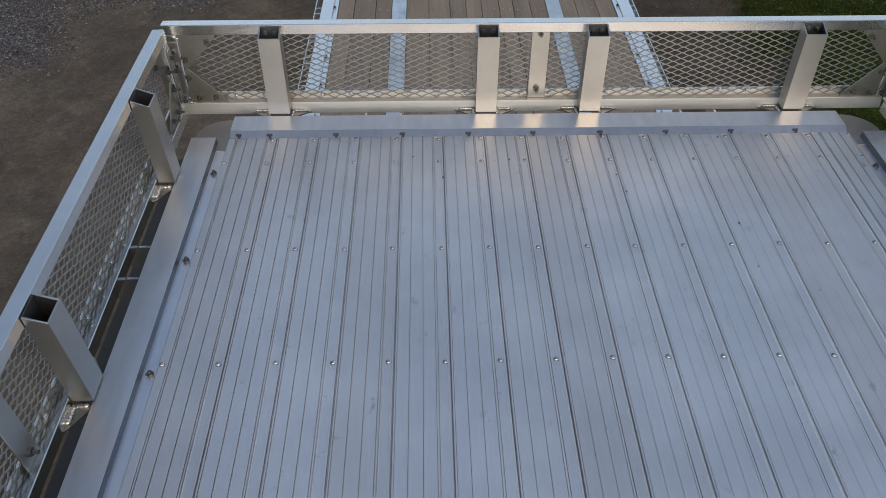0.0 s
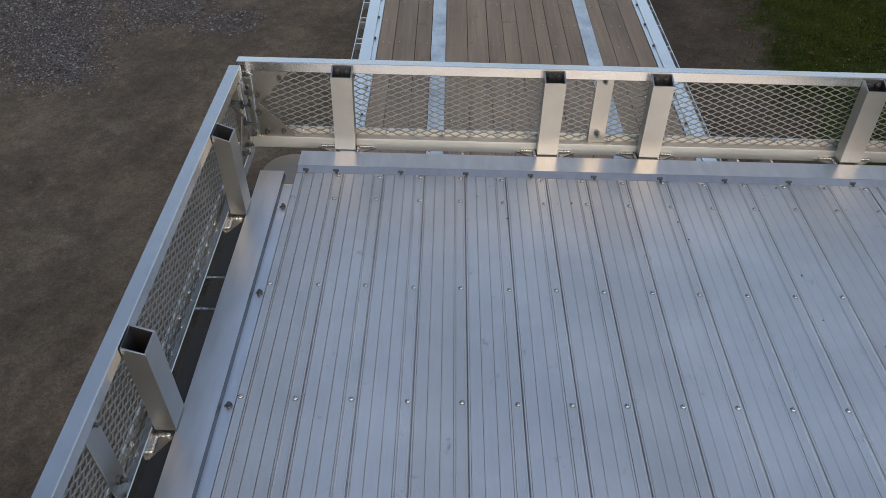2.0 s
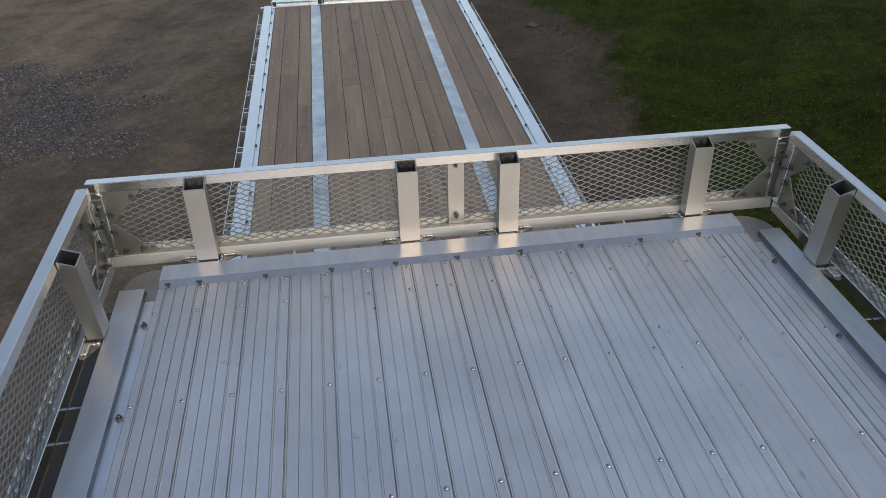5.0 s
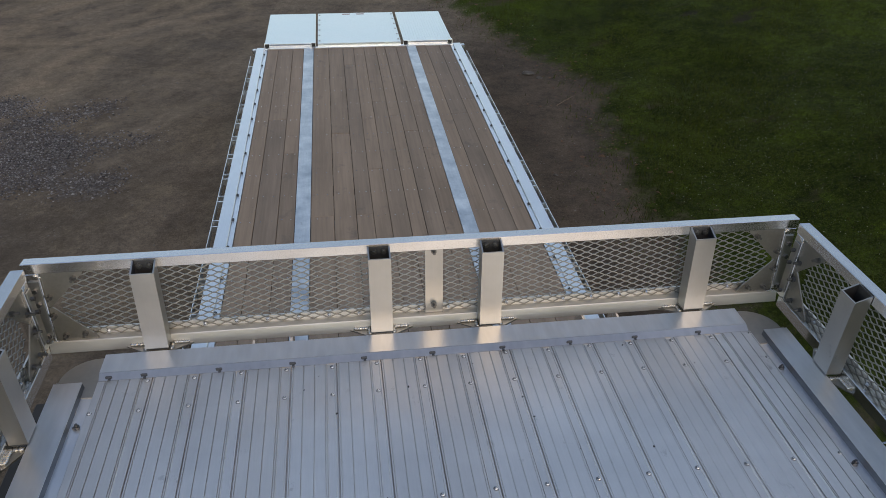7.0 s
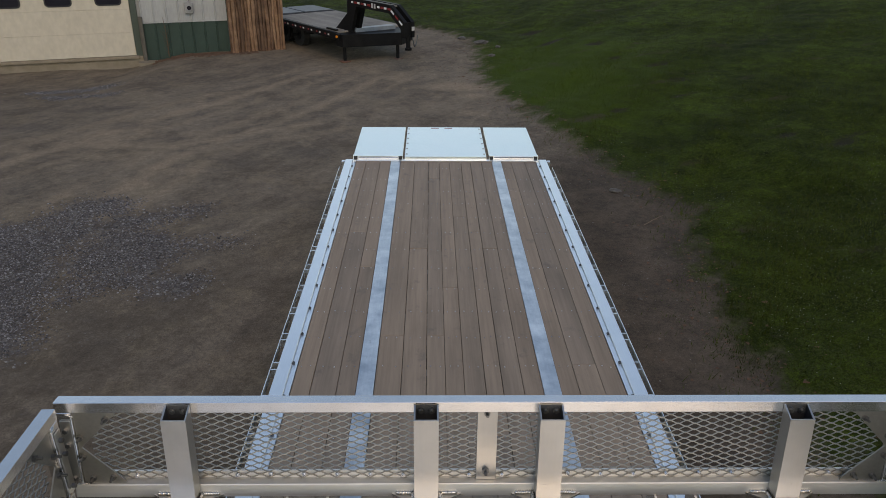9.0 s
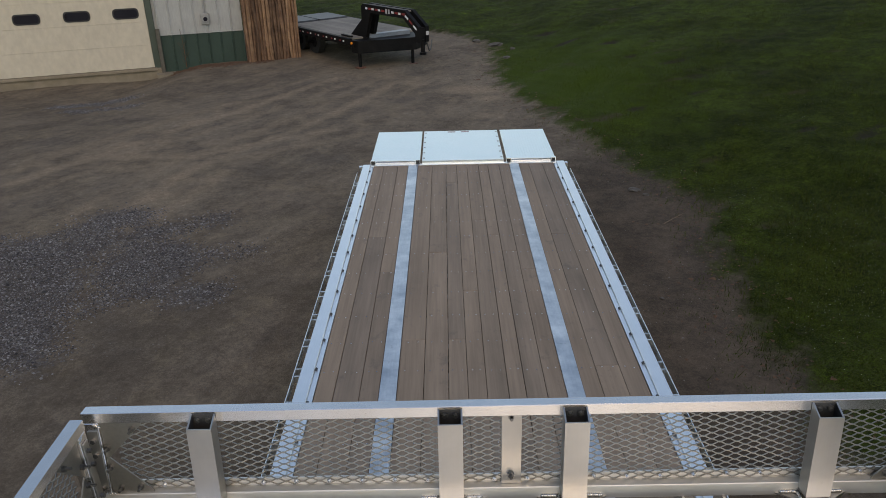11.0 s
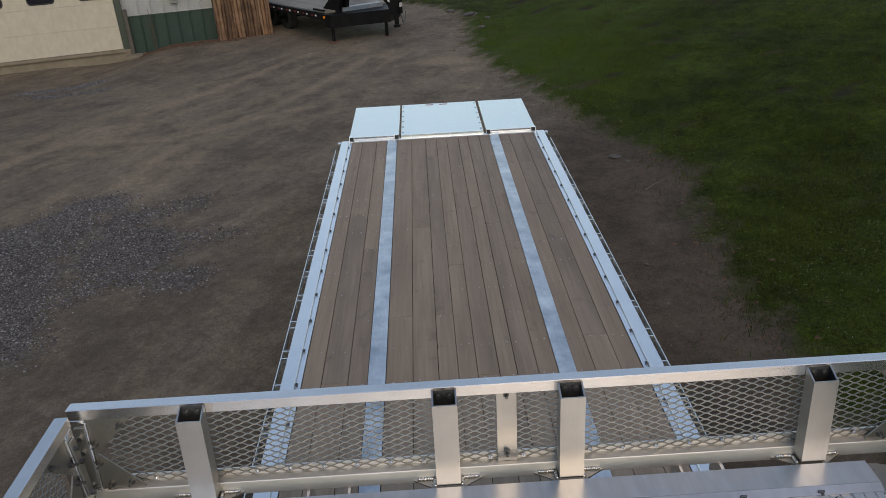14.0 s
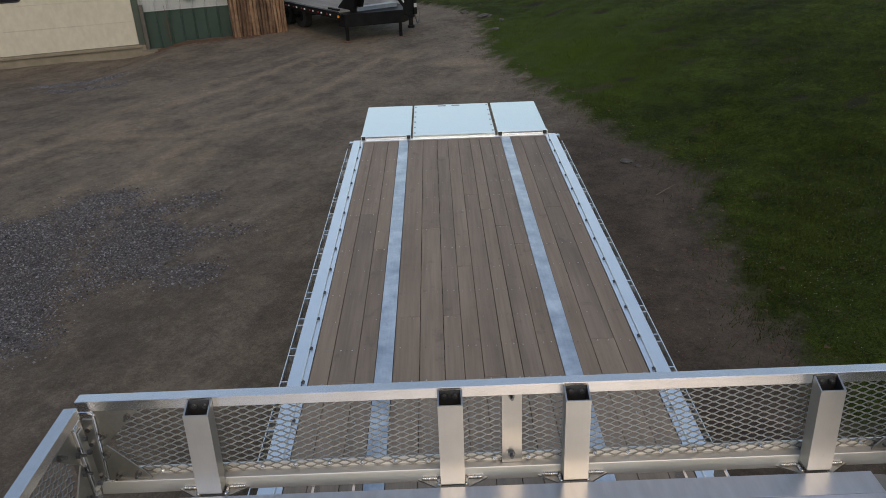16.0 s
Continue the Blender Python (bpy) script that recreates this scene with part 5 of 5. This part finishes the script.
DECK_L, BT_END = 3.6, 5.1
tpart("side_beam", one_box(0, 0.08, 0.0, BT_END, TZ - 0.18, TZ - 0.005, bevel=0.006), BLACK_PAINT)
tpart("side_beam", one_box(TW - 0.08, TW, 0.0, BT_END, TZ - 0.18, TZ - 0.005, bevel=0.006), BLACK_PAINT)
tpart("rear_beam", one_box(0.082, TW - 0.082, BT_END - 0.1, BT_END, TZ - 0.2, TZ - 0.01), BLACK_PAINT)
nose = prism(bmesh.new(), [(0.04, 0.0), (0.04, -0.34), (1.52, -0.86), (TW - 0.04, -0.40), (TW - 0.04, 0.0)], Matrix.Translation((0, 0, 0.40)), TZ - 0.43)
tpart("nose_frame", nose, BLACK_PAINT, None, "black tapered nose frame")
tray = tpart("tray", prism(bmesh.new(), [(0.53, -0.17), (1.70, -0.30), (1.70, -0.02), (0.53, -0.02)], Matrix.Translation((0, 0, TZ - 0.028)), 0.10), BLUE_GREY, None, "blue-grey metal tray")
for k in range(10):
    w = (TW - 0.17) / 10
    x0 = 0.085 + w * k
    tpart("deck_plank", one_box(x0 + 0.002, x0 + w - 0.002, 0.005, DECK_L, TZ - 0.05, TZ + 0.004, bevel=0.002), OLD_DECK)
tpart("deck_gap", one_box(0.085, TW - 0.085, DECK_L + 0.005, DECK_L + 0.12, TZ - 0.05, TZ - 0.008), BLACK_PAINT)
for k in range(2):
    w = (TW - 0.17) / 2
    x0 = 0.085 + k * w
    tpart("ramp", one_box(x0 + 0.03, x0 + w - 0.03, DECK_L + 0.13, BT_END - 0.11, TZ - 0.02, TZ + 0.03, bevel=0.006), DARK_STEEL, None, "grey ramp panel folded flat")
for k in range(7):
    y = 0.30 + 0.46 * k
    for o, mt in ((0.0, WHITE_REFLECT), (0.105, RED_REFLECT)):
        tpart("reflector", one_box(-0.006, -0.0005, y + o * 1.6, y + o * 1.6 + 0.075, TZ - 0.115, TZ - 0.075), mt, None, "small reflector strip")
bm = bmesh.new()
rod(bm, (-0.002, -0.10, TZ - 0.10), (-0.03, -0.10, TZ - 0.10), 0.034, 14)
tpart("marker_lamp", bm, AMBER, None, "round amber marker lens")
tpart("lamp_bracket", one_box(-0.001, 0.04, -0.2, -0.001, TZ - 0.2, TZ - 0.03), BLACK_PAINT)
tpart("toe_bar", one_box(0.10, 0.18, 0.12, 0.62, TZ + 0.0045, TZ + 0.05, bevel=0.006), BLACK_PAINT)
# the neck: two close arms with a plate on top
NECK = [(-0.62, 0.50), (-0.62, 0.76), (-0.02, 1.20), (-0.02, 1.53), (0.06, 1.60), (2.00, 1.60), (2.56, 1.26), (2.56, 0.90), (2.44, 0.90), (2.40, 1.09), (1.92, 1.40), (0.42, 1.40), (0.16, 0.78), (0.16, 0.50)]
for i, x in enumerate((0.41, 0.62)):
    arm = tpart("neck_arm", prism(bmesh.new(), NECK, side_plane(x), 0.09), BLACK_PAINT)
    if i == 0:
        for k in range(12):
            if k in (6, 7):
                continue
            v = 0.20 + 0.152 * k
            tpart("reflector", one_box(x - 0.006, x - 0.0005, -v - (0.145 if k % 2 else 0.10), -v, 1.475, 1.525), RED_REFLECT if k % 2 else WHITE_REFLECT, arm, "small reflector strip")
        for v in (1.15, 1.27):
            tpart("badge", one_box(x - 0.008, x - 0.0005, -v - 0.07, -v, 1.45, 1.56, bevel=0.002), GREY_LABEL, arm, "plain pale badge")
        for k in range(3):
            v, z = 2.02 + 0.17 * k, 1.50 - 0.103 * k
            pts = [(v, z), (v + 0.13, z - 0.079), (v + 0.108, z - 0.119), (v - 0.022, z - 0.04)]
            tpart("reflector", prism(bmesh.new(), pts, side_plane(x - 0.006), 0.005), RED_REFLECT if k % 2 else WHITE_REFLECT, arm, "small reflector strip")
tpart("neck_top", one_box(0.505, 0.615, -1.98, -0.10, 1.55, 1.585), OLD_DECK, None, "worn grey plate on the neck")
tpart("neck_front", one_box(0.505, 0.615, -2.54, -2.44, 0.94, 1.24), BLACK_PAINT)
bm = bmesh.new()
rod(bm, (0.56, -2.50, 0.66), (0.56, -2.50, 0.96), 0.055, 14)
rod(bm, (0.56, -2.50, 0.60), (0.56, -2.50, 0.66), 0.085, 14)
tpart("coupler", bm, BLACK_PAINT)
bm = bmesh.new()
for k in range(10):
    q = k * 0.33
    rod(bm, (0.66 + 0.015 * k, -2.54, 0.90 - 0.22 * math.sin(q)), (0.675 + 0.015 * k, -2.54, 0.90 - 0.22 * math.sin(q + 0.33)), 0.014, 6)
tpart("safety_chain", bm, BOLT)
tpart("label_plate", one_box(0.62, 0.70, -2.572, -2.563, 1.06, 1.15), GREY_LABEL, None, "small pale plate")
for x, y in ((0.14, -0.22), (1.46, -0.74)):
    leg = tpart("jack_leg", one_box(x - 0.034, x + 0.034, y - 0.034, y + 0.034, 0.04, 0.5, bevel=0.006), BLACK_PAINT)
    tpart("jack_foot", one_box(x - 0.11, x + 0.11, y - 0.11, y + 0.11, 0.0, 0.039, bevel=0.006), RUST, leg, "rusty foot plate")
for y in (2.65, 3.5):
    for sx, x in ((-1, 0.42), (1, TW - 0.42)):
        bm = bmesh.new()
        rod(bm, (x - 0.10, y, 0.34), (x + 0.10, y, 0.34), 0.34, 24)
        ty = tpart("tyre", bm, RUBBER, None, "black rubber tyre")
        bm = bmesh.new()
        rod(bm, (x + sx * 0.102, y, 0.34), (x + sx * 0.112, y, 0.34), 0.17, 18, 0.14)
        tpart("rim", bm, BLACK_PAINT, ty)
    tpart("axle", rod(bmesh.new(), (0.1, y, 0.34), (TW - 0.1, y, 0.34), 0.05, 10), BLACK_PAINT)
